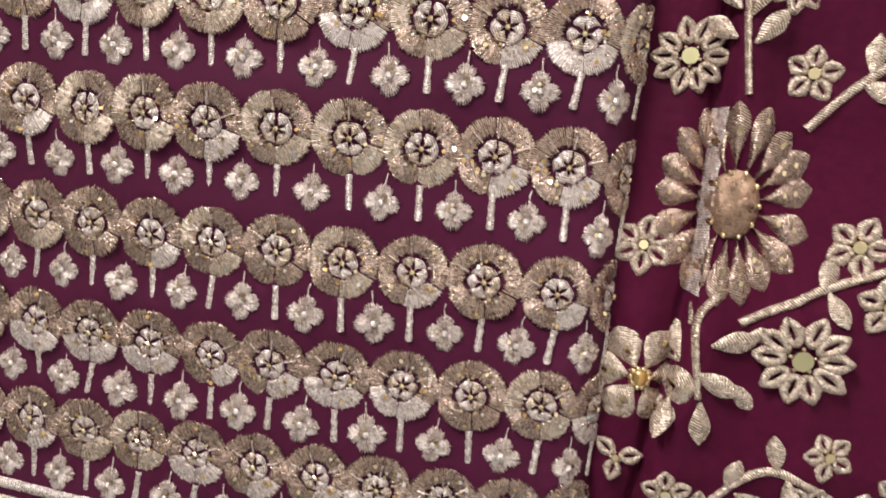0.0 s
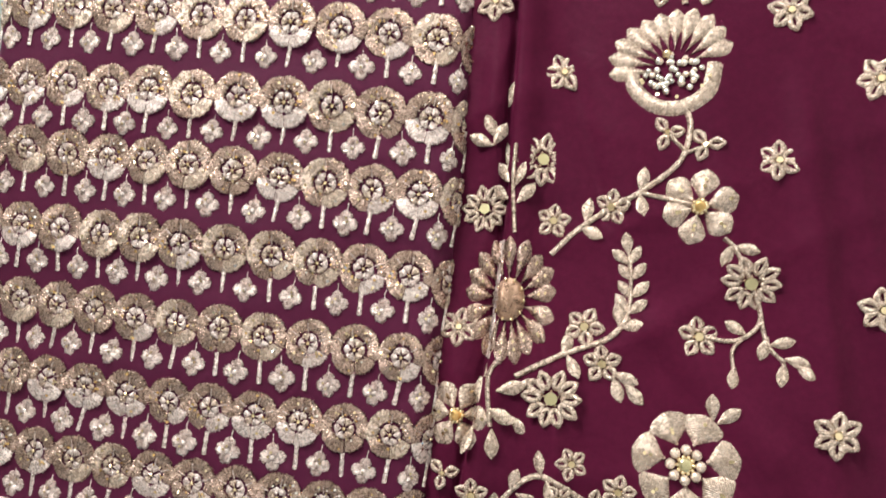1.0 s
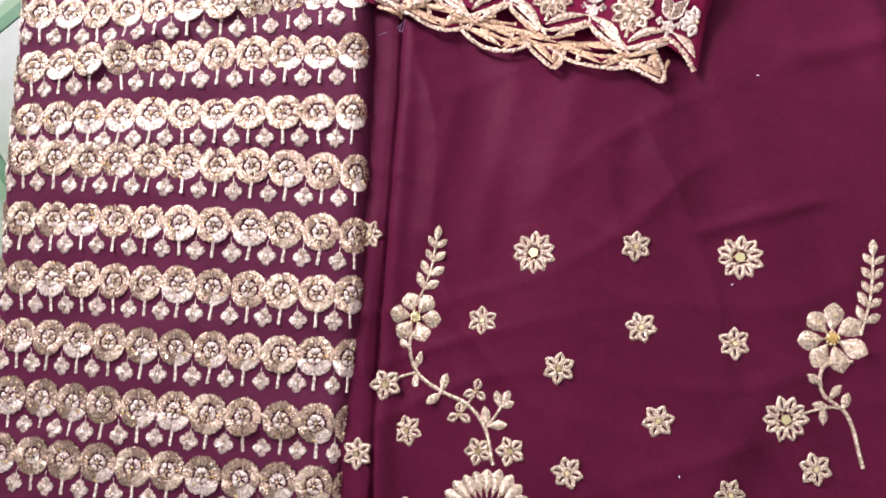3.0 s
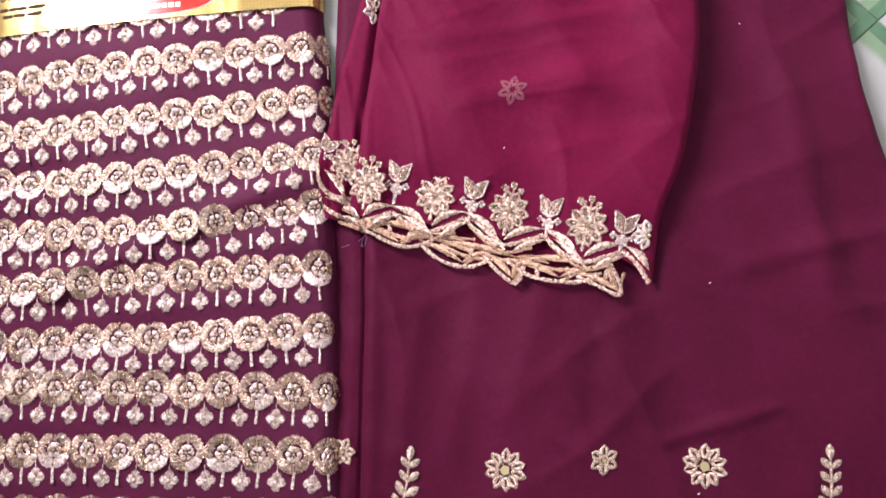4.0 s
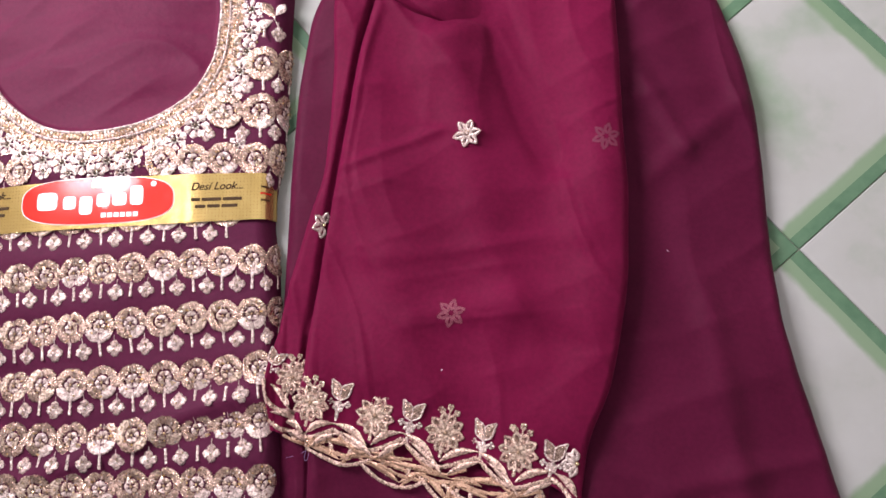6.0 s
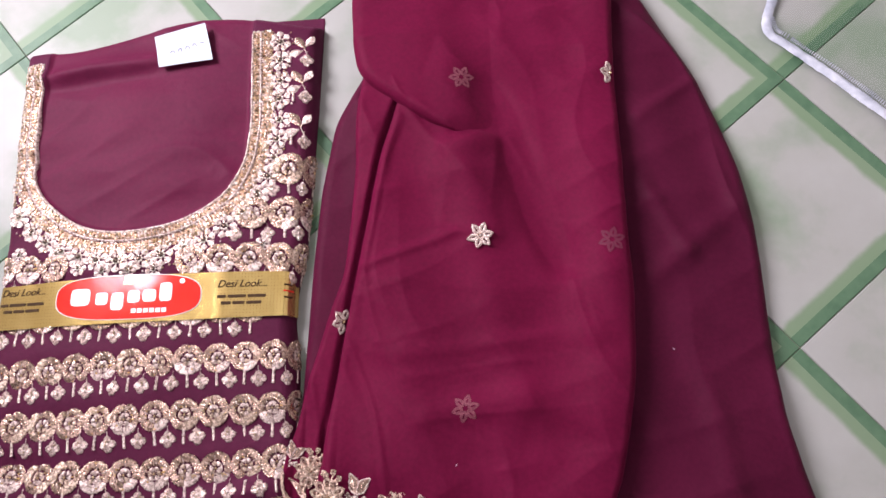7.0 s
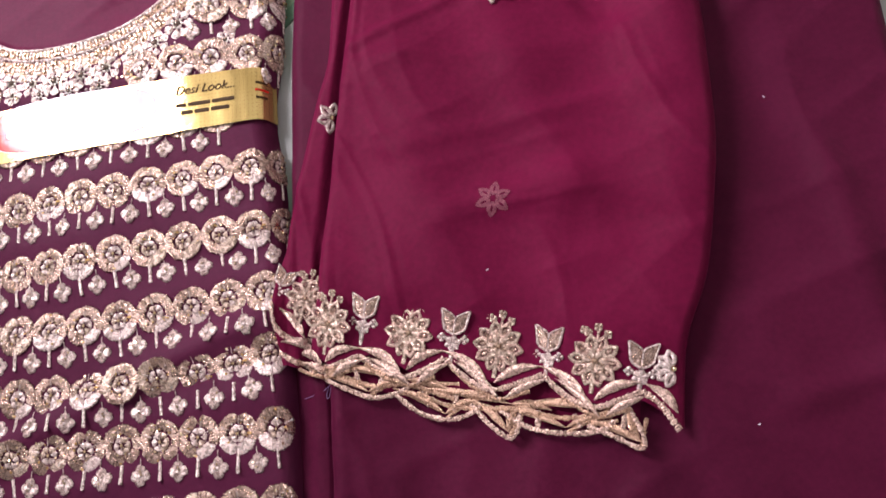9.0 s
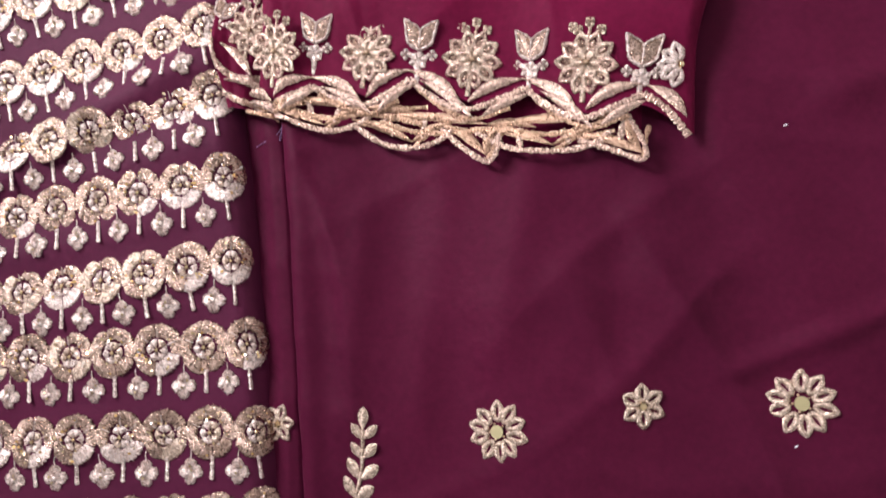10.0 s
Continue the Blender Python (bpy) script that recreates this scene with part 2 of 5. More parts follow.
class Sheet:
    """Gathers vertices, faces, UVs and face materials of one mesh."""

    def __init__(self, *mats):
        self.v, self.f, self.uv, self.fm, self.mats = [], [], [], [], mats

    def grid(self, rows, uvrows, mi=0, closed=False):
        n0, w = len(self.v), len(rows[0])
        for r, u in zip(rows, uvrows):
            self.v.extend(r)
            self.uv.extend(u)
        for i in range(len(rows) - 1):
            for j in range(w if closed else w - 1):
                a, b = n0 + i * w + j, n0 + i * w + (j + 1) % w
                self.f.append((a, b, b + w, a + w))
                self.fm.append(mi)

    def fan(self, ring, mi=0):
        n0 = len(self.v)
        self.v.extend(ring)
        self.uv.extend([(p[0], p[1]) for p in ring])
        self.f.append(tuple(range(n0, n0 + len(ring))))
        self.fm.append(mi)

    def mesh(self, name, smooth=True, height=None):
        v = self.v
        if height is not None:
            a = np.asarray(v)
            z = height(a[:, 0], a[:, 1])
            a[:, 2] += z
            v = a.tolist()
        return mesh_from(name, v, self.f, self.mats, self.fm, self.uv, smooth)


def part(name, me, parent, label=""):
    ob = new(name, me)
    ob.parent = parent
    return tagged(ob, label)


def thing(name, label, category, group="", at=(0, 0, 0)):
    ob = new(name)
    ob.location = at
    ob.empty_display_size = 0.05
    return tagged(ob, label, category, group)


def petal(sh, x, y, ang, length, width, h, mi=0, blunt=0.5, nl=6, nw=4, jag=0.0, rnd=random):
    """A satin-stitched petal or leaf that starts at x, y and points along ang (degrees)."""
    ca, sa = math.cos(radians(ang)), math.sin(radians(ang))
    rows, uvs, h = [], [], h * 0.72
    for i in range(nl + 1):
        t = i / nl
        prof = math.sin(math.pi * min(0.985, max(0.05, t)) ** (1.0 + blunt)) ** 0.75
        wj = 1 + rnd.uniform(-jag, jag)
        r, u = [], []
        for j in range(nw + 1):
            s = j / nw * 2 - 1
            lx, ly = t * length, s * width / 2 * prof * wj
            z = h * (1 - s * s) * (0.35 + 0.65 * math.sin(math.pi * min(1, t * 0.9 + 0.08)))
            r.append((x + lx * ca - ly * sa, y + lx * sa + ly * ca, z))
            u.append((ly, lx + 0.5 * abs(ly)))
        rows.append(r)
        uvs.append(u)
    sh.grid(rows, uvs, mi)


def loop_petal(sh, x, y, ang, length, width, band, h, mi=0, seg=22, tip=0.25):
    """A pointed petal stitched as a loop round a slit, starting at x, y; the stitches end unevenly."""
    ca, sa = math.cos(radians(ang)), math.sin(radians(ang))
    rows, uvs = [[], [], [], []], [[], [], [], []]
    iw, il = max(0.07 * width, width / 2 - band), 0.25 * length
    for k in range(seg):
        a = 2 * math.pi * k / seg
        c, s = math.cos(a), math.sin(a)
        rag = 1.03 if k % 2 else 0.96
        ox = length / 2 + length / 2 * c * (1 + tip * max(0, c) ** 5)
        oy = width / 2 * s * rag * (1 - 0.22 * max(0, c) ** 2) * (1 - 0.25 * max(0, -c))
        ix, iy = length * 0.52 + il * c, iw * s
        for q, (f, z) in enumerate(((0.0, 0.0), (0.22, 0.9), (0.68, 1.0), (1.0, 0.05))):
            lx, ly = ox + (ix - ox) * f, oy + (iy - oy) * f
            rows[q].append((x + lx * ca - ly * sa, y + lx * sa + ly * ca, h * 0.68 * z * (1.0 if k % 2 else 0.88)))
            uvs[q].append((f * band, a * (length + width) / 4))
    sh.grid(rows, uvs, mi, closed=True)


def bead(sh, x, y, z, r, mi=0, seg=6):
    n0 = len(sh.v)
    for f, hz in ((1.0, 0.0), (0.92, 0.55), (0.45, 0.95)):
        for k in range(seg):
            a = 2 * math.pi * k / seg
            sh.v.append((x + r * f * math.cos(a), y + r * f * math.sin(a), z + r * hz))
            sh.uv.append((0, 0))
    for i in range(2):
        for k in range(seg):
            a, b = n0 + i * seg + k, n0 + i * seg + (k + 1) % seg
            sh.f.append((a, b, b + seg, a + seg))
            sh.fm.append(mi)
    sh.f.append(tuple(range(n0 + 2 * seg, n0 + 3 * seg)))
    sh.fm.append(mi)


def sequin(sh, x, y, z, r, mi, rnd, tilt=0.35):
    tx, ty = rnd.uniform(-tilt, tilt), rnd.uniform(-tilt, tilt)
    sh.fan([(x + r * math.cos(a), y + r * math.sin(a), z + r * (tx * math.cos(a) + ty * math.sin(a)) + r * tilt)
            for a in [2 * math.pi * k / 6 for k in range(6)]], mi)


def smooth_line(pts, step):
    """Points about step apart on a soft curve through pts."""
    out = []
    p = [Vector((*q, 0)) for q in pts]
    p = [2 * p[0] - p[1]] + p + [2 * p[-1] - p[-2]]
    for i in range(1, len(p) - 2):
        a, b, c, d = p[i - 1:i + 3]
        n = max(1, int((c - b).length / step))
        for k in range(n):
            t = k / n
            out.append(0.5 * (2 * b + (c - a) * t + (2 * a - 5 * b + 4 * c - d) * t * t + (3 * b - a - 3 * c + d) * t ** 3))
    out.append(p[-2])
    return [(q.x, q.y) for q in out]


def rope(sh, pts, width, h, mi=0, step=0.002, jag=0.06, soft=True, lift=0.0, notch=0.80):
    """A flat corded line of stitches along pts."""
    line = smooth_line(pts, step) if soft else pts
    rnd = random.Random(len(line) * 31 + int(abs(pts[0][0]) * 9999))
    rows, uvs, run = [], [], 0.0
    for i, (x, y) in enumerate(line):
        ax, ay = line[max(0, i - 1)]
        bx, by = line[min(len(line) - 1, i + 1)]
        d = math.hypot(bx - ax, by - ay) or 1e-6
        nx, ny = -(by - ay) / d, (bx - ax) / d
        w = width / 2 * (1 + rnd.uniform(-jag, jag))
        run += math.hypot(x - line[max(0, i - 1)][0], y - line[max(0, i - 1)][1])
        hi = h * (1.0 if i % 2 else notch)
        rows.append([(x + nx * w * f, y + ny * w * f, lift + hi * z) for f, z in ((-1, 0), (-0.62, 0.8), (0, 1), (0.62, 0.8), (1, 0))])
        uvs.append([(f * w, run + 0.5 * f * w) for f in (-1, -0.62, 0, 0.62, 1)])
    sh.grid(rows, uvs, mi)


def wave(x, y, scale, seed, n=5, stretch=(1.0, 1.0)):
    """Smooth wrinkles, -1 to 1."""
    rnd = random.Random(seed)
    out = 0.0
    for k in range(n):
        a, ph, f = rnd.uniform(0, math.pi), rnd.uniform(0, 6.28), rnd.uniform(0.6, 1.5) / scale * 2 * math.pi
        out = out + np.sin(f * (np.cos(a) * x * stretch[0] + np.sin(a) * y * stretch[1]) + ph)
    return out / n


def curve_of(*pairs):
    """x as a soft function of y from (y, x) pairs."""
    ys, xs = zip(*sorted(pairs))

    def at(y):
        y = np.asarray(y, dtype=float)
        return sum(np.interp(y + d, ys, xs) for d in (-0.012, -0.006, 0.0, 0.006, 0.012)) / 5
    return at


def roll(d, r):
    t = np.clip(d / r, 0, 1)
    return np.sqrt(1 - (1 - t) ** 2)


def rumple(x, y, turn, pitch, amp, seed):
    """Curved soft ridges, square to the direction turn (degrees), that come and go."""
    c, q = math.cos(radians(turn)), math.sin(radians(turn))
    ph = (x * c + y * q) / pitch * math.pi + 2.6 * wave(x, y, 0.26, seed)
    mask = np.clip(0.35 + 0.9 * wave(x, y, 0.19, seed + 1), 0, 1)
    return amp * mask * (1 - np.abs(np.sin(ph))) ** 2


def crease(x, y, x0, y0, x1, y1, width, amp):
    """A ridge (or with minus a valley) along a stretch from one point to the other."""
    dx, dy = x1 - x0, y1 - y0
    ln = math.hypot(dx, dy)
    t = ((x - x0) * dx + (y - y0) * dy) / ln ** 2
    d = ((x - x0) * dy - (y - y0) * dx) / ln
    return amp * np.exp(-(d / width) ** 2) * np.exp(-np.clip(np.abs(t - 0.5) - 0.4, 0, None) ** 2 / 0.02)


def cloth_patch(name, left, right, bottom, top, nx, ny, height, material, stretch_edges=True):
    """A cloth between two curves of y and two functions of u, with its surface at height(x, y)."""
    u = np.linspace(0, 1, nx)
    if stretch_edges:
        u = 0.5 - 0.5 * np.cos(math.pi * u)
        u = 0.55 * u + 0.45 * np.linspace(0, 1, nx)
    v = np.linspace(0, 1, ny)
    U, V = np.meshgrid(u, v)
    Y = bottom(U) + (top(U) - bottom(U)) * V
    X = left(Y) + (right(Y) - left(Y)) * U
    Z = height(X, Y)
    verts = np.stack([X, Y, Z], -1).reshape(-1, 3).tolist()
    faces = [(j * nx + i, j * nx + i + 1, (j + 1) * nx + i + 1, (j + 1) * nx + i) for j in range(ny - 1) for i in range(nx - 1)]
    return mesh_from(name, verts, faces, [material])


def box_mesh(name, x0, x1, y0, y1, z0, z1, material, bevel=0.0):
    bm = bmesh.new()
    bmesh.ops.create_cube(bm, size=1.0)
    for v in bm.verts:
        v.co = Vector(((x0 + x1) / 2 + v.co.x * (x1 - x0), (y0 + y1) / 2 + v.co.y * (y1 - y0), (z0 + z1) / 2 + v.co.z * (z1 - z0)))
    if bevel:
        bmesh.ops.bevel(bm, geom=bm.edges[:], offset=bevel, segments=1, affect="EDGES")
    me = bpy.data.meshes.new(name)
    bm.to_mesh(me)
    bm.free()
    me.materials.append(material)
    return me


# ---- the room: walls and ceiling are unseen, added to enclose it and bounce light ----
def structure(name, label, *boxes, material=M_WALL):
    bm = bmesh.new()
    for x0, x1, y0, y1, z0, z1 in boxes:
        g = bmesh.ops.create_cube(bm, size=1.0)["verts"]
        for v in g:
            v.co = Vector(((x0 + x1) / 2 + v.co.x * (x1 - x0), (y0 + y1) / 2 + v.co.y * (y1 - y0), (z0 + z1) / 2 + v.co.z * (z1 - z0)))
    me = bpy.data.meshes.new(name)
    bm.to_mesh(me)
    bm.free()
    me.materials.append(material)
    return tagged(new(name, me), label, name.split("_")[0], kind="structure")


floor = structure("floor", "cream ceramic tile floor with diagonal green lattice", (-0.97, 2.15, -1.65, 2.85, -0.12, -0.0015), material=M_GROUT)
structure("wall_west", "unseen pale wall with a window opening", (-0.97, -0.82, -1.5, 1.08, 0, 2.7), (-0.97, -0.82, 1.56, 2.7, 0, 2.7),
          (-0.97, -0.82, 1.08, 1.56, 0, 0.6), (-0.97, -0.82, 1.08, 1.56, 1.55, 2.7))
structure("wall_east", "unseen pale plain wall", (2.0, 2.15, -1.5, 2.7, 0, 2.7))
structure("wall_north", "unseen pale plain wall", (-0.97, 2.15, 2.7, 2.85, 0, 2.7))
structure("wall_south", "unseen pale wall with an opening added for fill light", (-0.97, 0.2, -1.65, -1.5, 0, 2.7), (1.1, 2.15, -1.65, -1.5, 0, 2.7),
          (0.2, 1.1, -1.65, -1.5, 2.05, 2.7))
structure("ceiling", "unseen white ceiling", (-0.97, 2.15, -1.65, 2.85, 2.7, 2.82), material=M_CEIL)

# ---- plan of the cloths ----
kurti_left = curve_of((-0.30, -0.285), (-0.16, -0.280), (0.176, -0.271), (0.282, -0.266), (0.42, -0.270), (0.60, -0.268), (0.72, -0.265), (0.80, -0.267), (0.98, -0.277))
kurti_right = curve_of((-0.30, 0.022), (-0.16, 0.022), (-0.05, 0.025), (0.046, 0.028), (0.16, 0.031), (0.209, 0.035), (0.256, 0.039), (0.42, 0.040), (0.60, 0.037),
                       (0.64, 0.035), (0.675, 0.030), (0.70, 0.031), (0.735, 0.038), (0.81, 0.042), (0.90, 0.046), (1.01, 0.049))
skirt_left = curve_of((-0.30, 0.005), (0.3, 0.020), (0.45, 0.030), (0.64, 0.041), (0.723, 0.045), (0.805, 0.051), (0.88, 0.064), (0.926, 0.090), (1.0, 0.12), (1.08, 0.16))
skirt_right = curve_of((-0.30, 0.60), (0.2, 0.545), (0.503, 0.480), (0.535, 0.472), (0.576, 0.464), (0.634, 0.462), (0.70, 0.463), (0.755, 0.462), (0.806, 0.456),
                       (0.854, 0.444), (0.911, 0.426), (0.955, 0.404), (1.0, 0.382), (1.08, 0.33))
fold_line = curve_of((-0.30, 0.030), (-0.168, 0.036), (-0.10, 0.043), (-0.049, 0.051), (0.025, 0.054), (0.16, 0.053), (0.243, 0.054), (0.329, 0.059), (0.418, 0.064), (0.47, 0.065), (0.56, 0.064), (1.1, 0.07))
NECK = [(-0.250, 0.962), (-0.245, 0.90), (-0.242, 0.846), (-0.236, 0.820), (-0.218, 0.798), (-0.185, 0.776), (-0.144, 0.767), (-0.099, 0.772), (-0.066, 0.785),
        (-0.039, 0.807), (-0.024, 0.839), (-0.020, 0.889), (-0.023, 0.980)]
neck_line = smooth_line(NECK, 0.003)
nl_ = np.array(neck_line)


def in_neck(x, y):
    """Distance into the neck opening (plus inside, minus outside), roughly."""
    x, y = np.asarray(x, dtype=float), np.asarray(y, dtype=float)
    low = np.interp(x, nl_[(nl_[:, 1] < 0.846)][:, 0], nl_[(nl_[:, 1] < 0.846)][:, 1], left=2.0, right=2.0)
    side = np.minimum(x + 0.246, -0.0215 - x)
    return np.where(y > 0.846, side, np.where(low < 1.9, np.minimum(y - low, np.maximum(side, 0) + 0.02), -0.01))


def kurti_height(x, y):
    x, y = np.asarray(x, dtype=float), np.asarray(y, dtype=float)
    l, r = kurti_left(y), kurti_right(y)
    s = np.clip((x - l) / (r - l), 0, 1)
    body = 0.017 + 0.006 * np.sin(math.pi * s) + 0.0028 * wave(x, y, 0.16, 3) + 0.0021 * wave(x, y, 0.07, 5, stretch=(0.5, 1.5))
    body = body + crease(x, y, 0.03, 0.536, -0.20, 0.448, 0.012, 0.0050)
    body = body + np.clip(in_neck(x, y) / 0.02, 0, 1) * (rumple(x, y, 65, 0.055, 0.0030, 91) + rumple(x, y, 120, 0.05, 0.0016, 95)) + rumple(x, y, 75, 0.05, 0.0010, 97)
    body = body + crease(x, y, -0.255, 0.944, -0.12, 0.957, 0.007, 0.0040) - crease(x, y, -0.255, 0.930, -0.12, 0.942, 0.008, 0.0022)
    body = body - 0.004 * np.clip(in_neck(x, y) / 0.003, 0, 1) - 0.0015 * np.exp(-((y - 0.698) / 0.02) ** 2)
    edge = roll(np.minimum(np.minimum(x - l, r - x), 1.002 - 0.012 * np.sin(x * 21) + 0.03 * (x - 0.05) - y), 0.014)
    return np.where((x < l) | (x > r), 0.0, 0.0008 + body * edge)


def skirt_height(x, y):
    x, y = np.asarray(x, dtype=float), np.asarray(y, dtype=float)
    l, r, f = skirt_left(y), skirt_right(y), fold_line(y)
    d = x - f
    fold = np.clip((0.62 - y) / 0.08, 0, 1)
    body = 0.0070 + fold * (0.0075 * np.clip(d / 0.0018 + 0.5, 0, 1) - 0.0040 * np.exp(-((d + 0.0014) / 0.0018) ** 2) + 0.0042 * np.exp(-((d - 0.007) / 0.008) ** 2))
    body = body + 0.0060 * (1 - fold) * np.clip((x - l) / 0.05, 0, 1) + 0.0022 * fold * np.exp(-((d + 0.011) / 0.006) ** 2)
    body = body + 0.0056 * wave(x, y, 0.17, 11, stretch=(1.7, 0.6)) + 0.0016 * wave(x, y, 0.07, 12, stretch=(1.6, 0.5))
    body = body + crease(x, y, 0.285, 0.312, 0.37, 0.335, 0.005, 0.0030) + crease(x, y, 0.36, 0.70, 0.45, 0.77, 0.011, 0.0036)
    body = body + crease(x, y, 0.20, 0.10, 0.225, -0.08, 0.008, 0.0045) + crease(x, y, 0.11, 0.42, 0.085, 0.30, 0.009, 0.0020)
    body = body + crease(x, y, 0.155, 0.43, 0.125, 0.30, 0.011, 0.0022) + crease(x, y, 0.36, 0.86, 0.42, 0.90, 0.006, 0.002)
    body = body + crease(x, y, 0.21, 0.44, 0.17, 0.33, 0.012, 0.0020) + crease(x, y, 0.27, 0.10, 0.33, 0.20, 0.014, 0.0030) + crease(x, y, 0.35, 0.44, 0.44, 0.46, 0.010, 0.0025)
    body = body + crease(x, y, 0.13, -0.02, 0.20, -0.09, 0.010, 0.004) + crease(x, y, 0.25, 0.42, 0.23, 0.32, 0.012, -0.002) + crease(x, y, 0.40, 0.60, 0.42, 0.42, 0.012, 0.004)
    body = body + crease(x, y, 0.36, 0.80, 0.40, 0.72, 0.008, 0.004) + crease(x, y, 0.08, 0.12, 0.11, 0.02, 0.007, -0.003)
    body = body + rumple(x, y, 20, 0.075, 0.0062, 71) + rumple(x, y, 108, 0.060, 0.0032, 75) + rumple(x, y, 65, 0.035, 0.0010, 79)
    body = body + 0.009 * np.exp(-((x - 0.20) / 0.10) ** 2) * np.clip((0.46 - y) / 0.10, 0, 1)
    edge = roll(np.minimum(x - l, r - x), 0.012)
    return np.where((x < l) | (x > r), 0.0, 0.0006 + body * edge)


def below(x, y):
    """The cloths that lie under the dupatta, softened."""
    out = 0.0
    for ox in (-0.009, 0.0, 0.009):
        for oy in (-0.006, 0.006):
            out = out + np.maximum(skirt_height(x + ox, y + oy), kurti_height(x + ox, y + oy))
    return np.maximum(out / 6, np.maximum(skirt_height(x, y), kurti_height(x, y)))


# ---- kurti: a folded, densely embroidered tunic ----
kurti = thing("kurti", "folded plum tunic with rows of gold ring flowers on the floor", "tunic")
part("body", cloth_patch("kurti_body", kurti_left, kurti_right, lambda u: -0.30 + 0 * u,
                         lambda u: 0.972 + 0.034 * u + 0.012 * np.sin(u * 3.0), 150, 520, kurti_height, M_KURTI), kurti, "plum georgette front panel")
kurti_mesh = kurti.children[0].data
kurti_mesh.materials.append(M_NECK_PANEL)
mid_ = np.array([p.center[:2] for p in kurti_mesh.polygons])
kurti_mesh.polygons.foreach_set("material_index", (in_neck(mid_[:, 0], mid_[:, 1]) > 0.001).astype(np.int32))


SUBPARTS = {}


def tilt_at(height, x, y):
    e = 0.004
    gx = float(height(x + e, y) - height(x - e, y)) / (2 * e)
    gy = float(height(x, y + e) - height(x, y - e)) / (2 * e)
    gx, gy = max(-0.9, min(0.9, gx)), max(-0.9, min(0.9, gy))
    return Vector((-gx, -gy, 1)).normalized()


def set_on(name, me, parent, height, x, y, turn=0.0, scale=1.0, lift=0.0003, label=""):
    ob = part(name, me, parent, label)
    nrm = tilt_at(height, x, y)
    q = Vector((0, 0, 1)).rotation_difference(nrm).to_matrix().to_4x4()
    if me.name in SUBPARTS:
        part(SUBPARTS[me.name][0], SUBPARTS[me.name][1], ob)
    ob.matrix_local = Matrix.Translation((x, y, float(height(x, y)) + lift)) @ q @ pose(0, 0, 0, 0, 0, turn) @ Matrix.Scale(scale, 4)
    return ob


def ring_lobe(sh, a0, a1, out, inn, h, mi, rnd):
    """A run of radial satin stitches from angle a0 to a1 (degrees), rounded at both ends."""
    n = max(8, int((a1 - a0) / 2.6))
    rows, uvs = [[] for _ in range(5)], [[] for _ in range(5)]
    for k in range(n + 1):
        f = k / n
        a = radians(a0 + (a1 - a0) * f + rnd.uniform(-0.5, 0.5))
        end = min(1.0, 0.35 + 3.2 * min(f, 1 - f) * (a1 - a0) / 90)
        o = out * (1 + (0.024 if k % 2 else -0.024) + rnd.uniform(-0.03, 0.03)) - (1 - end) * 0.0012
        i = inn * (1 + rnd.uniform(-0.10, 0.10)) + (1 - end) * 0.0010
        lump = (1.0 if k % 2 else 0.90) * (1 + rnd.uniform(-0.06, 0.06)) * end
        for q, (t, z) in enumerate(((0, 0.0), (0.07, 0.80), (0.40, 1.0), (0.90, 0.90), (1, 0.05))):
            rr = o + (i - o) * t
            rows[q].append((rr * math.cos(a), rr * math.sin(a), h * z * lump))
            uvs[q].append((rr, a * 0.0150))
    sh.grid(rows, uvs, mi)


def ring_flower(seed):
    """A C-shaped ring over two petals, some paler for their painted glint, with a pale rosette in a dark gap at its
    middle.
    """
    rnd = random.Random(seed)
    sh = Sheet(M_GOLD, M_SEQUIN, M_VINE, M_PALE)
    g = [rnd.uniform(-9, 9) for _ in range(3)]
    ring_lobe(sh, -16 + g[0], 94 + g[1], 0.0150, 0.0072, 0.0012, 0, rnd)
    ring_lobe(sh, 95 + g[1], 200 + g[0], 0.0148, 0.0072, 0.0012, rnd.choice((0, 0, 2)), rnd)
    # lower petals: paler thread on some stands in for bright glints
    ring_lobe(sh, 200 + g[0], 269 + g[2], 0.0146, 0.0062, 0.0013, rnd.choice((0, 0, 2, 3)), rnd)
    ring_lobe(sh, 270 + g[2], 342 + g[0], 0.0146, 0.0062, 0.0013, rnd.choice((0, 2, 3)), rnd)
    for k in range(6):
        a = radians(60 * k + rnd.uniform(-8, 8))
        petal(sh, 0.0010 * math.cos(a), 0.0010 * math.sin(a), math.degrees(a), 0.0052, 0.0058, 0.0017, rnd.choice((2, 3, 3)), 1.1, 7, 4, 0.28, rnd)
    bead(sh, 0, 0, 0.0008, 0.0013, 1)
    for k in range(3):
        a = radians(30 + 60 * k + rnd.uniform(-12, 12))
        rope(sh, [(0.0066 * math.cos(a), 0.0066 * math.sin(a)), (0.0118 * math.cos(a), 0.0118 * math.sin(a))], 0.0009, 0.0017, 3, 0.003)
    sq = Sheet(M_SEQUIN, M_AMBER, M_SILVER)
    for k in range(14):
        a, rr = rnd.uniform(0, 6.28), rnd.uniform(0.0062, 0.0126)
        sequin(sq, rr * math.cos(a), rr * math.sin(a), 0.0014, rnd.uniform(0.0005, 0.0009), rnd.choice((0, 0, 1, 1, 2)), rnd, 0.6)
    me = sh.mesh("ring_flower", False)
    SUBPARTS[me.name] = ("sequin_scatter", sq.mesh("sequin_scatter", False))
    return me


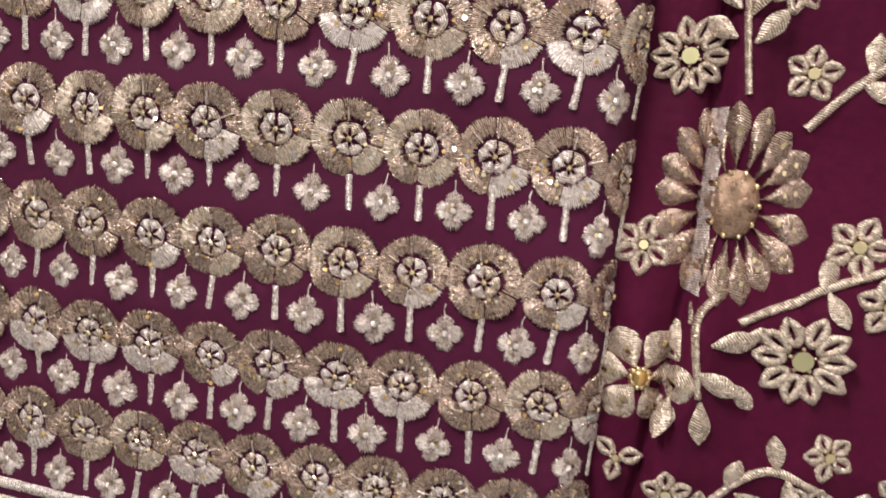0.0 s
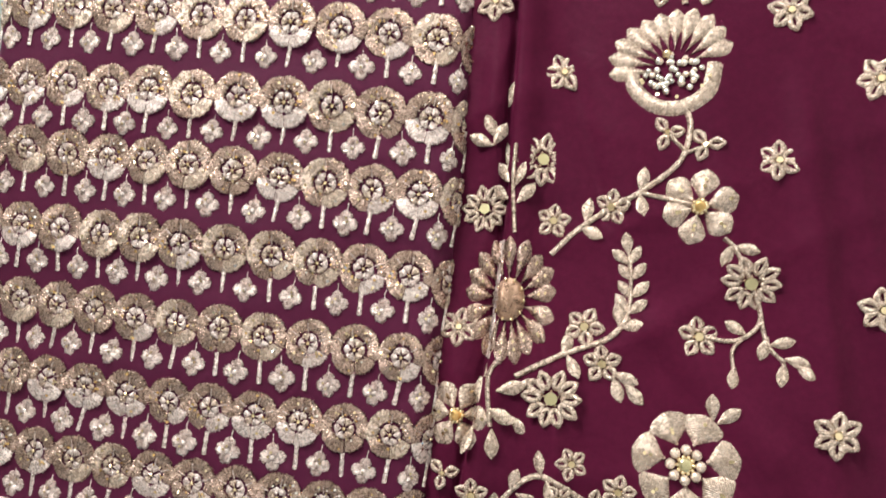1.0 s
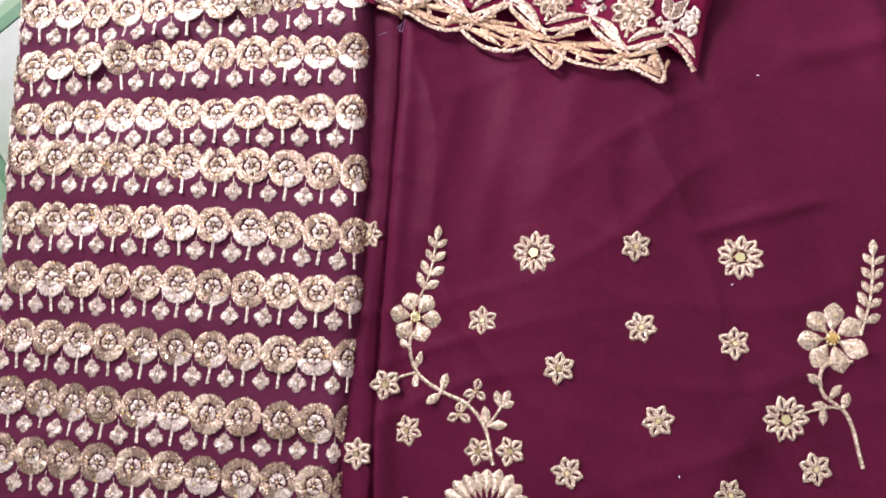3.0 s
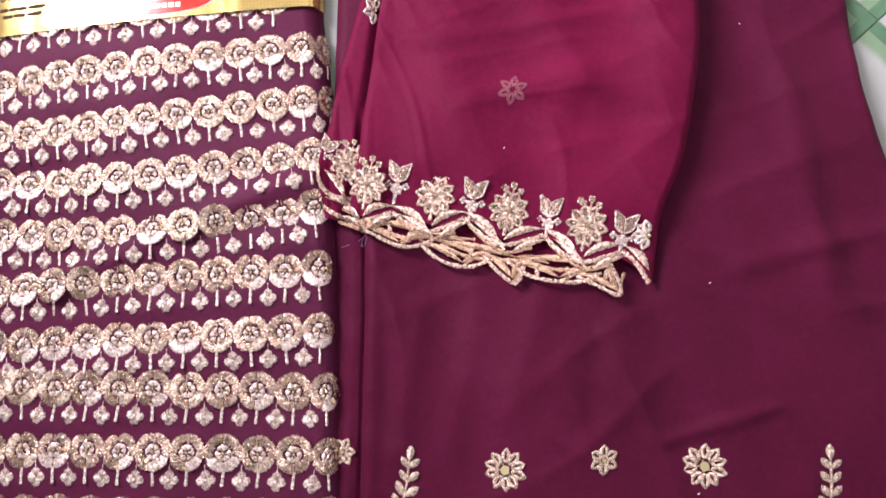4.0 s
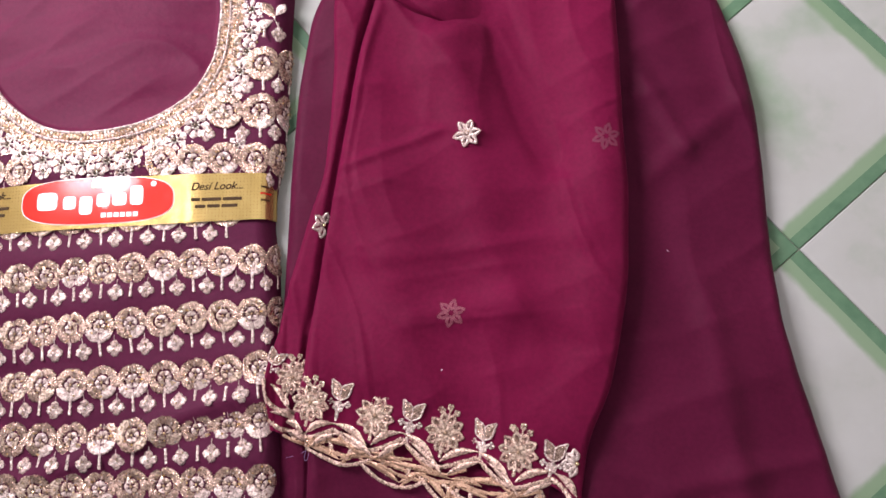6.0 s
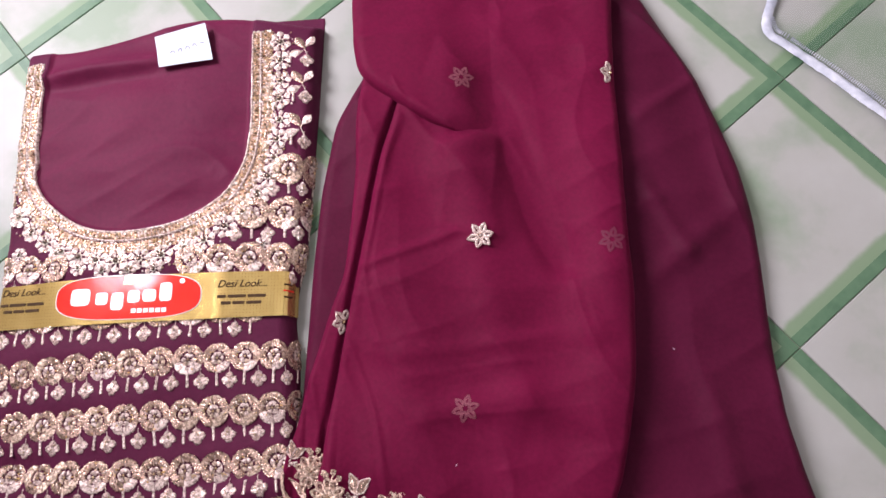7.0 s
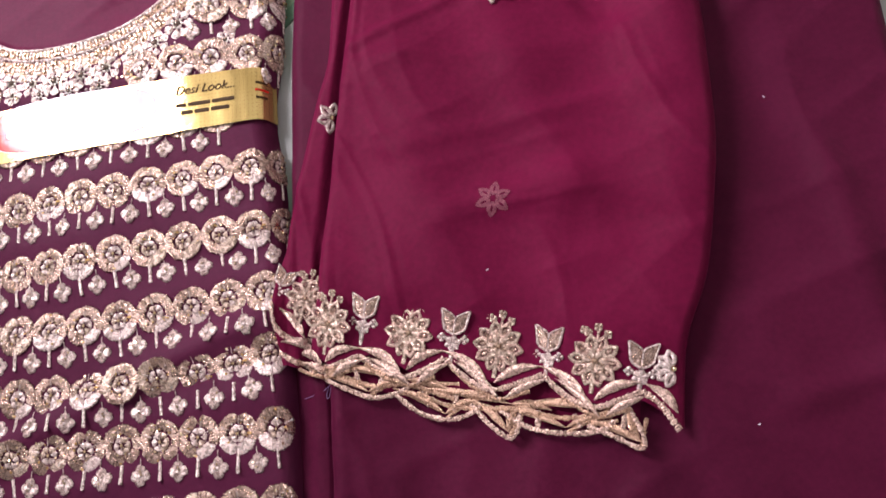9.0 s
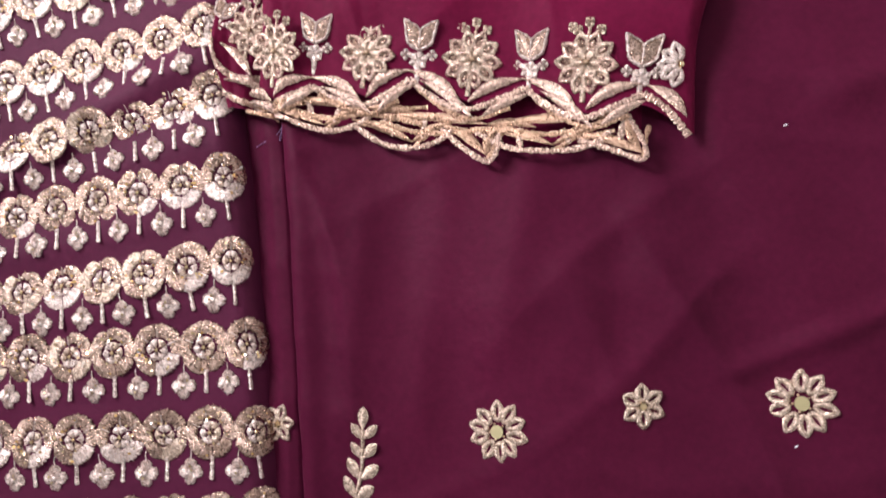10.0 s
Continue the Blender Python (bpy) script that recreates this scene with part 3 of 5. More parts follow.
def wrapped(me, x, y, turn, scale):
    """A copy of a motif's mesh laid on the tunic and carried round its rolled edges, in metres from x, y."""
    out = me.copy()
    out.name = me.name.split(".")[0] + "_at_edge"
    co = np.empty(len(me.vertices) * 3)
    me.vertices.foreach_get("co", co)
    co = co.reshape(-1, 3) * scale
    c, q = math.cos(radians(turn)), math.sin(radians(turn))
    wx, wy, wz = x + co[:, 0] * c - co[:, 1] * q, y + co[:, 0] * q + co[:, 1] * c, co[:, 2] + 0.0004
    l, r = kurti_left(wy), kurti_right(wy)
    tr, tl = np.clip((wx - r + 0.014) / 0.018, 0, 1.52), np.clip((l + 0.014 - wx) / 0.018, 0, 1.52)
    px = np.where(tr > 0, r - 0.014 + 0.014 * np.sin(tr), np.where(tl > 0, l + 0.014 - 0.014 * np.sin(tl), wx))
    th = np.maximum(tr, tl)
    pz = kurti_height(px, wy) + wz * np.cos(th)
    px = px + wz * np.sin(th) * np.where(tr > 0, 1, -1)
    out.vertices.foreach_set("co", np.stack([px - x, wy - y, pz], -1).ravel())
    out.update()
    return out


def on_tunic(name, me, x, y, turn=0.0, scale=1.0):
    """Stitches a motif to the tunic; near the sides it goes round the edge with the cloth."""
    if float(kurti_left(y)) + 0.030 < x < float(kurti_right(y)) - 0.030:
        set_on(name, me, kurti, kurti_height, x, y, turn, scale)
        return
    ob = part(name, wrapped(me, x, y, turn, scale), kurti)
    ob.location = (x, y, 0)
    if me.name in SUBPARTS:
        part(SUBPARTS[me.name][0], wrapped(SUBPARTS[me.name][1], x, y, turn, scale), ob)


def drop_flower(seed):
    rnd = random.Random(seed)
    sh = Sheet(M_PALE, M_SEQUIN)
    rows, uvs, n = [[] for _ in range(4)], [[] for _ in range(4)], 88
    for k in range(n):
        b = 2 * math.pi * k / n
        r = (0.0043 + 0.0027 * math.sqrt(abs(math.cos(2 * b)))) * (1 + (0.07 if k % 2 else -0.05) + rnd.uniform(-0.07, 0.07))
        for q, (t, z) in enumerate(((1.0, 0.0), (0.86, 0.8), (0.45, 1.0), (0.06, 0.75))):
            rows[q].append((r * t * math.cos(b), r * t * math.sin(b), 0.0012 * z * (1.0 if k % 2 else 0.82)))
            uvs[q].append((r * t, b * 0.006))
    sh.grid(rows, uvs, 0, closed=True)
    bead(sh, 0, 0, 0.0006, 0.0014, 0)
    rope(sh, [(0.0, 0.0058), (rnd.uniform(-0.0006, 0.0006), 0.0095), (0, 0.0118)], 0.0007, 0.0004)
    for k in range(2):
        sequin(sh, rnd.uniform(-0.003, 0.003), rnd.uniform(-0.003, 0.003), 0.0015, 0.0008, 1, rnd, 0.5)
    return sh.mesh("drop_flower", False)


def stem_bar(seed):
    rnd = random.Random(seed)
    sh = Sheet(M_PALE)
    b = rnd.uniform(-0.0007, 0.0007)
    rope(sh, [(0, 0), (b * 0.5, -0.005), (b, -0.0128)], 0.0026, 0.0010, 0, 0.0012, 0.18)
    return sh.mesh("stem")


RINGS = [ring_flower(k) for k in range(9)]
DROPS = [drop_flower(k + 20) for k in range(4)]
STEMS = [stem_bar(k + 40) for k in range(3)]
RND = random.Random(7)
# row: y at x = 0, y at x = -0.12, y at x = -0.24, x of the first flower, pitch
ROW_PLAN = [
    (0.6421, 0.6371, 0.6298, 0.0165, 0.0266), (0.5947, 0.5882, 0.5821, 0.0170, 0.0266), (0.5467, 0.5396, 0.5402, 0.0230, 0.0270),
    (0.5020, 0.4941, 0.4966, 0.026, 0.0270), (0.4548, 0.4530, 0.4500, 0.028, 0.0275), (0.4060, 0.4056, 0.4045, 0.028, 0.0273),
    (0.3595, 0.3662, 0.3715, 0.0335, 0.0278), (0.3115, 0.3184, 0.3222, 0.0335, 0.0276), (0.2650, 0.2698, 0.2745, 0.0325, 0.0271),
    (0.2174, 0.2224, 0.2287, 0.0335, 0.0271), (0.1690, 0.1748, 0.1810, 0.0095, 0.0277), (0.1230, 0.1312, 0.1368, 0.0095, 0.0280),
    (0.0785, 0.0842, 0.0888, 0.0080, 0.0276), (0.0352, 0.0423, 0.0479, 0.006, 0.0267), (-0.0100, -0.0024, 0.0030, 0.005, 0.0264),
    (-0.0535, -0.0470, -0.0410, 0.004, 0.0258), (-0.0957, -0.0903, -0.0826, 0.002, 0.0254), (-0.1369, -0.1316, -0.1235, 0.018, 0.0246),
]


def embroider_row(y0, y1, y2, x0, pitch, xmin=-9.0, xmax=9.0, drops=True):
    c2 = (y2 - 2 * y1 + y0) / (2 * 0.12 ** 2)
    c1 = (y0 - y1) / 0.12 + c2 * 0.12
    k = -1
    while True:
        x = x0 - pitch * k + RND.uniform(-0.0006, 0.0006)
        k += 1
        y = y0 + c1 * x + c2 * x * x + RND.uniform(-0.0006, 0.0006)
        if x < float(kurti_left(y)) - 0.010 or x < xmin:
            break
        if x > float(kurti_right(y)) + 0.011 or x > xmax:
            continue
        slope = math.degrees(math.atan(c1 + 2 * c2 * x))
        size = pitch / 0.0272 * RND.uniform(0.97, 1.03)
        on_tunic("ring_flower", RND.choice(RINGS), x, y, slope + RND.uniform(-7, 7), size)
        if drops:
            on_tunic("stem", RND.choice(STEMS), x + 0.0002, y - 0.0128, slope + RND.uniform(-6, 6), 1.0)
            xd = x - pitch / 2
            if xd > float(kurti_left(y)) - 0.006:
                on_tunic("drop_flower", RND.choice(DROPS), xd, y - 0.0208 - slope * 0.0002, slope + RND.uniform(-10, 10), RND.uniform(0.93, 1.06))


for row in ROW_PLAN:
    embroider_row(*row)
embroider_row(0.688, 0.686, 0.684, 0.021, 0.0285, -9.0, 0.006)
embroider_row(0.735, 0.735, 0.735, 0.0165, 0.0285, -0.080)
embroider_row(0.733, 0.733, 0.733, -0.205, 0.0270, -0.9, -0.19)
embroider_row(0.780, 0.780, 0.780, 0.020, 0.0315, -0.02)
embroider_row(0.826, 0.826, 0.826, 0.022, 0.0310, 0.01)


def neck_offset(d):
    """The neck line moved outward by d."""
    out = []
    for i, (x, y) in enumerate(neck_line):
        ax, ay = neck_line[max(0, i - 2)]
        bx, by = neck_line[min(len(neck_line) - 1, i + 2)]
        ln = math.hypot(bx - ax, by - ay)
        out.append((x + (by - ay) / ln * d, y - (bx - ax) / ln * d))
    return out


for d, w, m in ((0.0010, 0.0030, M_PALE), (0.0098, 0.0026, M_PALE), (0.0170, 0.0110, M_GROUND_SHADE), (0.0054, 0.0070, M_GROUND_SHADE)):
    sh = Sheet(m)
    rope(sh, neck_offset(d), w, 0.0018 if w < 0.005 else 0.0006, 0, 0.002, 0.06, False)
    part("neck_piping", sh.mesh("neck_piping", True, kurti_height), kurti, "gold corded piping round the neckline")
sh = Sheet(M_BEAD, M_SILVER, M_SEQUIN, M_PALE)
for d in (0.0034, 0.0054, 0.0074, 0.0125, 0.0150, 0.0178, 0.0205):
    for x, y in neck_offset(d):
        if RND.random() < 0.92 and x > float(kurti_left(y)) + 0.003:
            bead(sh, x + RND.uniform(-0.0005, 0.0005), y + RND.uniform(-0.0006, 0.0006), 0.0004, RND.uniform(0.0008, 0.0017), RND.choice((0, 0, 3, 1, 2)), 5)
tagged(part("neck_beadwork", sh.mesh("neck_beadwork", False, kurti_height), kurti, "dense gold bead work round the neckline"), kind="stuff")


def eyelet_flower(seed):
    rnd = random.Random(seed)
    sh = Sheet(M_PALE, M_BEAD, M_SILVER, M_EYE)
    for k in range(7):
        petal(sh, 0.0022 * math.cos(k * 0.8976), 0.0022 * math.sin(k * 0.8976), math.degrees(k * 0.8976) + rnd.uniform(-5, 5), 0.0072, 0.0062, 0.0013, 0, 0.9, 5, 3, 0.08, rnd)
    for k in range(8):
        bead(sh, 0.0026 * math.cos(k * 0.785), 0.0026 * math.sin(k * 0.785), 0.0006, 0.0009, 2, 5)
    bead(sh, 0, 0, 0.0004, 0.0019, 3)
    return sh.mesh("eyelet_flower")


EYELETS = [eyelet_flower(k) for k in range(3)]
fl_ = neck_offset(0.0298)
run_, last_ = 0.0, None
for x, y in fl_:
    if last_ is not None:
        run_ += math.hypot(x - last_[0], y - last_[1])
    last_ = (x, y)
    if run_ > 0.0195:
        run_ = 0.0
        if float(kurti_left(y)) + 0.006 < x < float(kurti_right(y)) - 0.004:
            set_on("eyelet_flower", RND.choice(EYELETS), kurti, kurti_height, x, y, RND.uniform(0, 90), RND.uniform(1.16, 1.30))
run_, last_ = 0.0, None
lf_ = neck_offset(0.0180)
for i, (x, y) in enumerate(lf_[2:-2]):
    if last_ is not None:
        run_ += math.hypot(x - last_[0], y - last_[1])
    last_ = (x, y)
    if run_ > 0.0105 and x > float(kurti_left(y)) + 0.006:
        run_ = 0.0
        sl = Sheet(RND.choice((M_GOLD, M_GOLD, M_VINE)))
        petal(sl, -0.005, 0, 0, 0.0105, 0.0062, 0.0022, 0, 0.2, 6, 3)
        a = math.degrees(math.atan2(lf_[i + 4][1] - lf_[i][1], lf_[i + 4][0] - lf_[i][0]))
        set_on("neck_leaf", sl.mesh("neck_leaf"), kurti, kurti_height, x, y, a + RND.uniform(-25, 25))
for x, y, a in ((0.000, 0.748, 30), (-0.075, 0.748, 0), (-0.105, 0.728, 0), (-0.13, 0.727, 0), (-0.155, 0.728, 0), (-0.18, 0.732, 0), (-0.205, 0.748, 40), (-0.236, 0.770, 20), (-0.252, 0.79, 0), (-0.245, 0.748, 10), (-0.008, 0.803, 10), (-0.258, 0.82, 0)):
    set_on("eyelet_flower", RND.choice(EYELETS), kurti, kurti_height, x, y, a, 0.9)
for y in (0.963, 0.921, 0.872):
    sh = Sheet(M_PALE, M_GOLD, M_SEQUIN)
    petal(sh, 0.002, -0.002, 128, 0.017, 0.0085, 0.0015, 1, 0.35)
    petal(sh, 0.000, -0.004, 205, 0.013, 0.0085, 0.0015, 0, 0.35)
    petal(sh, 0.002, 0.000, 55, 0.012, 0.0075, 0.0014, 0, 0.4)
    rope(sh, [(-0.006, -0.008), (-0.006, -0.019)], 0.002, 0.0008, 0, 0.002)
    rope(sh, [(0.001, -0.002), (0.004, -0.009), (0.005, -0.014)], 0.0007, 0.0005, 0, 0.002)
    set_on("leaf_sprig", sh.mesh("leaf_sprig"), kurti, kurti_height, 0.031, y, 0, 1.22)
    set_on("drop_flower", DROPS[0], kurti, kurti_height, 0.036, y - 0.018)
sh = Sheet(M_BEAD, M_PALE, M_SEQUIN)
for d in (0.0165, 0.0195, 0.0225, 0.0255, 0.0290, 0.0330, 0.0375, 0.0415):
    for x, y in neck_offset(d):
        x, y = x + RND.uniform(-0.0015, 0.0015), y + RND.uniform(-0.0015, 0.0015)
        if RND.random() < (0.55 if d < 0.028 else 0.30) and float(kurti_left(y)) + 0.003 < x < float(kurti_right(y)) - 0.003 and y > 0.722:
            bead(sh, x, y, 0.0002, RND.uniform(0.0008, 0.0015), RND.choice((0, 0, 1, 1, 2)), 5)
tagged(part("neck_sparkle", sh.mesh("neck_sparkle", False, kurti_height), kurti, "scattered gold beads below the neckline"), kind="stuff")
# dense strip along the far side of the neck
sh = Sheet(M_BEAD, M_PALE, M_SEQUIN)
for k in range(420):
    y = RND.uniform(0.80, 0.962)
    x = RND.uniform(float(kurti_left(y)) + 0.002, -0.258)
    bead(sh, x, y, 0.0002, RND.uniform(0.0009, 0.0017), RND.choice((0, 1, 1, 2)), 5)
tagged(part("edge_beadwork", sh.mesh("edge_beadwork", False, kurti_height), kurti, "dense gold bead work on the shoulder strip"), kind="stuff")

# hem border of the kurti
for y, w, m in ((-0.1605, 0.0046, M_PALE), (-0.1680, 0.0042, M_VINE), (-0.1930, 0.0022, M_VINE), (-0.2190, 0.0040, M_PALE)):
    sh = Sheet(m)
    rope(sh, [(0.020, y), (-0.06, y - 0.001), (-0.14, y + 0.001), (-0.20, y + 0.0025), (-0.272, y + 0.006)], w, 0.0017, 0, 0.002, 0.05)
    part("hem_braid", sh.mesh("hem_braid", True, kurti_height), kurti, "gold braid along the hem")
def diamond(seed):
    sh = Sheet(M_VINE, M_SEQUIN, M_PALE)
    for k in range(4):
        a, b = math.pi / 2 * k, math.pi / 2 * (k + 1)
        rope(sh, [(0.0062 * math.cos(a) * 0.8, 0.0062 * math.sin(a)), (0.0062 * math.cos(b) * 0.8, 0.0062 * math.sin(b))], 0.0023, 0.0011, 0, 0.002)
    bead(sh, 0, 0, 0.0, 0.0022, 1)
    for dx in (-0.0058, 0.0058):
        for dy in (-0.0045, 0.0045):
            bead(sh, dx, dy, 0.0, 0.0018, 2)
    return sh.mesh("hem_diamond")


DIAMOND = diamond(1)
for y in (-0.180, -0.205):
    for k in range(24):
        x = 0.012 - 0.0118 * k
        set_on("hem_diamond", DIAMOND, kurti, kurti_height, x, y + (0.0 if x > -0.1 else (-0.1 - x) * 0.03))

# ---- paper band round the kurti ----
def band_height(x, y):
    x = np.asarray(x, dtype=float)
    return np.maximum(kurti_height(np.clip(x, -0.262, 0.026), np.asarray(y)), 0.0) + 0.0030


def band_surface(x, y):
    y0 = 0.699 + 0 * np.asarray(y, dtype=float)
    z = 0.0
    for o in (-0.02, 0.0, 0.02):
        z = np.maximum(z, band_height(x, y0 + o))
    x = np.asarray(x, dtype=float)
    drop = np.clip((x - 0.0235) / 0.009, 0, 1) ** 2 + np.clip((-0.256 - x) / 0.009, 0, 1) ** 2
    return z * (1 - 0.8 * drop) + 0.0006 * wave(x, y, 0.08, 77)


paper_band = thing("paper_band", "gold foil paper band with red oval wrapped round the tunic", "packaging")
part("strip", cloth_patch("paper_strip", lambda y: -0.2655 + 0 * y, lambda y: 0.0325 + 0 * y, lambda u: 0.6735 + 0.005 * u - 0.0 * u,
                          lambda u: 0.7155 + 0.006 * np.sin(u * 2.2) + 0.0 * u, 90, 12, band_surface, M_FOIL), paper_band, "gold foil paper strip")


def on_band(name, verts, faces, material, lift, label="", under=None):
    a = np.array([(v[0], v[1], 0.0) for v in verts])
    a[:, 2] = band_surface(a[:, 0], a[:, 1]) + lift
    return part(name, mesh_from(name, a.tolist(), faces, [material], smooth=False), under or paper_band, label)


def pill(cx, cy, hw, hh, power=4.0, n=48, rings=8):
    v, f = [(cx, cy)], []
    for q in range(1, rings + 1):
        for k in range(n):
            a = 2 * math.pi * k / n
            c, s = math.cos(a), math.sin(a)
            d = (abs(c) ** power + abs(s) ** power) ** (-1 / power)
            v.append((cx + hw * c * d * q / rings, cy + hh * s * d * q / rings))
    for k in range(n):
        f.append((0, 1 + k, 1 + (k + 1) % n))
    for q in range(rings - 1):
        for k in range(n):
            a, b = 1 + q * n + k, 1 + q * n + (k + 1) % n
            f.append((a, a + n, b + n, b))
    return v, f


def bar(cx, cy, w, h, slant=0.0, nx=4):
    v, f = [], []
    for i in range(nx + 1):
        x = cx - w / 2 + w * i / nx
        v += [(x - slant * h / 2, cy - h / 2), (x + slant * h / 2, cy + h / 2)]
    for i in range(nx):
        f.append((2 * i, 2 * i + 2, 2 * i + 3, 2 * i + 1))
    return v, f


on_band("oval_border", *pill(-0.1255, 0.7005, 0.0708, 0.0216, 3.0), M_WHITE, 0.0003, "cream rim of the oval")
oval = on_band("oval", *pill(-0.1255, 0.7005, 0.0700, 0.0210, 3.0), M_RED, 0.0006, "red printed oval")
# brand mark as plain white shapes
for cx, cy, w, h in ((-0.1715, 0.7015, 0.0190, 0.0165), (-0.1505, 0.6995, 0.0120, 0.0120), (-0.1350, 0.6965, 0.0125, 0.0170), (-0.1190, 0.7005, 0.0120, 0.0120),
                     (-0.1040, 0.7010, 0.0130, 0.0120), (-0.0885, 0.7040, 0.0120, 0.0180)):
    on_band("brand_shape", *pill(cx, cy, w / 2, h / 2, 5.0, 24, 3), M_WHITE, 0.0009, "plain white printed shape", oval)
for k in range(6):
    on_band("brand_bar", *bar(-0.1180 + 0.0058 * k, 0.6868, 0.0046, 0.0042), M_WHITE, 0.0009, "", oval)
on_band("brand_square", *bar(-0.1255, 0.7165, 0.0090, 0.0080), M_FOIL, 0.0009)
on_band("brand_dot", *pill(-0.0735, 0.7140, 0.0026, 0.0026, 2.0, 16, 2), M_WHITE, 0.0009)


def lettering(text, cx, cy, size, shear, material):
    cu = bpy.data.curves.new("lettering", "FONT")
    cu.body, cu.size, cu.shear, cu.align_x, cu.align_y = text, size, shear, "CENTER", "CENTER"
    tmp = new("lettering_source", cu)
    bpy.context.view_layer.update()
    me = bpy.data.meshes.new_from_object(tmp.evaluated_get(bpy.context.evaluated_depsgraph_get()))
    bpy.data.objects.remove(tmp)
    v = [(cx + q.co.x, cy + q.co.y) for q in me.vertices]
    f = [tuple(p.vertices) for p in me.polygons]
    bpy.data.meshes.remove(me)
    on_band("lettering", v, f, material, 0.0005, "brown slanted lettering")


for cx in (-0.0165, -0.2320):
    lettering("Desi Look...", cx, 0.7095, 0.0098, 0.35, M_BROWN)
    for yy, words in ((0.6978, (0.008, 0.017, 0.017)), (0.6915, (0.009, 0.011, 0.014))):
        x = cx - (sum(words) + 0.0036) / 2
        for w in words:
            on_band("address_bar", *bar(x + w / 2, yy, w, 0.0027), M_BROWN, 0.0005)
            x += w + 0.0018
for k, (w, h) in enumerate(((0.006, 0.0015), (0.007, 0.0015), (0.006, 0.0015))):
    on_band("side_print", *bar(0.0262, 0.708 - 0.006 * k, w, h), (M_BROWN, M_RED, M_BROWN)[k], 0.0005)

# ---- price tag ----
tag = thing("price_tag", "small white paper tag with faint handwritten strokes", "tag")


def tag_height(x, y):
    return 0.0245 + 0.0028 * np.clip((np.asarray(y) - 0.96) / 0.03, 0, 1) ** 2 + 0.0016 * np.asarray(wave(x, y, 0.1, 5))


def tag_mesh():
    c = [(-0.1195, 0.9455), (-0.0625, 0.951), (-0.0725, 0.993), (-0.1270, 0.981)]
    rows = []
    for z in (0.0, 0.0004):
        for j in range(9):
            for i in range(13):
                u, v = i / 12, j / 8
                x = (1 - v) * ((1 - u) * c[0][0] + u * c[1][0]) + v * ((1 - u) * c[3][0] + u * c[2][0])
                y = (1 - v) * ((1 - u) * c[0][1] + u * c[1][1]) + v * ((1 - u) * c[3][1] + u * c[2][1])
                rows.append((x, y, float(tag_height(x, y)) + z))
    f = []
    for k in (0, 117):
        f += [(k + j * 13 + i, k + j * 13 + i + 1, k + (j + 1) * 13 + i + 1, k + (j + 1) * 13 + i) for j in range(8) for i in range(12)]
    return mesh_from("tag_paper", rows, f, [M_PAPER])


tag_paper = part("paper", tag_mesh(), tag)
for k, (x, y, a, b) in enumerate(((-0.106, 0.962, 0.005, 0.003), (-0.098, 0.964, 0.004, 0.004), (-0.090, 0.966, 0.005, 0.004), (-0.083, 0.969, 0.004, 0.003), (-0.075, 0.971, 0.004, 0.0))):
    sh = Sheet(M_INK)
    rope(sh, [(x - a / 2, y - b / 2), (x - a / 4, y + b / 2), (x + a / 4, y + b / 3), (x + a / 2, y - b / 2)], 0.0008, 0.0001, 0, 0.001)
    part("ink_stroke", sh.mesh("ink_stroke", True, lambda px, py: tag_height(px, py) + 0.0006), tag_paper, "blue-grey pen stroke")

# ---- skirt cloth with vine embroidery ----
skirt = thing("skirt_cloth", "unstitched plum satin cloth with gold vine embroidery on the floor", "cloth")
part("cloth", cloth_patch("skirt_body", skirt_left, skirt_right, lambda u: -0.30 + 0 * u, lambda u: 1.08 + 0 * u, 240, 420, skirt_height, M_SKIRT), skirt, "plum satin cloth")
SRND = random.Random(21)


def six_flower(seed, n=6, r=0.0108, chip=M_SEQUIN, chip_r=0.0017, w=0.0082, start=0.0016, thread=M_VINE, band=0.0035):
    rnd = random.Random(seed)
    sh = Sheet(thread, chip, M_BEAD)
    for k in range(n):
        a = 360 / n * k + rnd.uniform(-5, 5)
        loop_petal(sh, start * math.cos(radians(a)), start * math.sin(radians(a)), a, (r - start) * rnd.uniform(0.94, 1.05), w, band, 0.0017, 0, 22, 0.22)
    disc = Sheet(chip)
    ring = [(math.cos(q), math.sin(q), 0.0003 * math.cos(q + seed)) for q in [2 * math.pi * k / 12 for k in range(12)]]
    disc.grid([[(chip_r * c, chip_r * d, 0.0002) for c, d, e in ring], [(chip_r * c, chip_r * d, 0.0014 + e) for c, d, e in ring]], [[(0, 0)] * 12] * 2, 0, True)
    disc.fan([(chip_r * c, chip_r * d, 0.0014 + e) for c, d, e in ring])
    for k in range(5):
        a = 1.2566 * k + 0.3
        bead(sh, (chip_r + 0.0006) * math.cos(a), (chip_r + 0.0006) * math.sin(a), 0.0003, 0.0008, 2, 5)
    me = sh.mesh("six_petal_flower" if n == 6 else "loop_flower")
    SUBPARTS[me.name] = ("centre_chip", disc.mesh("centre_chip", False))
    return me


SIX = [six_flower(k) for k in range(3)]
TEN = six_flower(9, 10, 0.0152, M_MIRROR, 0.0034, 0.0082, 0.0046)
FIVE = six_flower(12, 5, 0.0096, M_SEQUIN, 0.0020, 0.0078, 0.0018)
TRIO = six_flower(14, 3, 0.0088, M_SEQUIN, 0.0012, 0.0070, 0.0008)
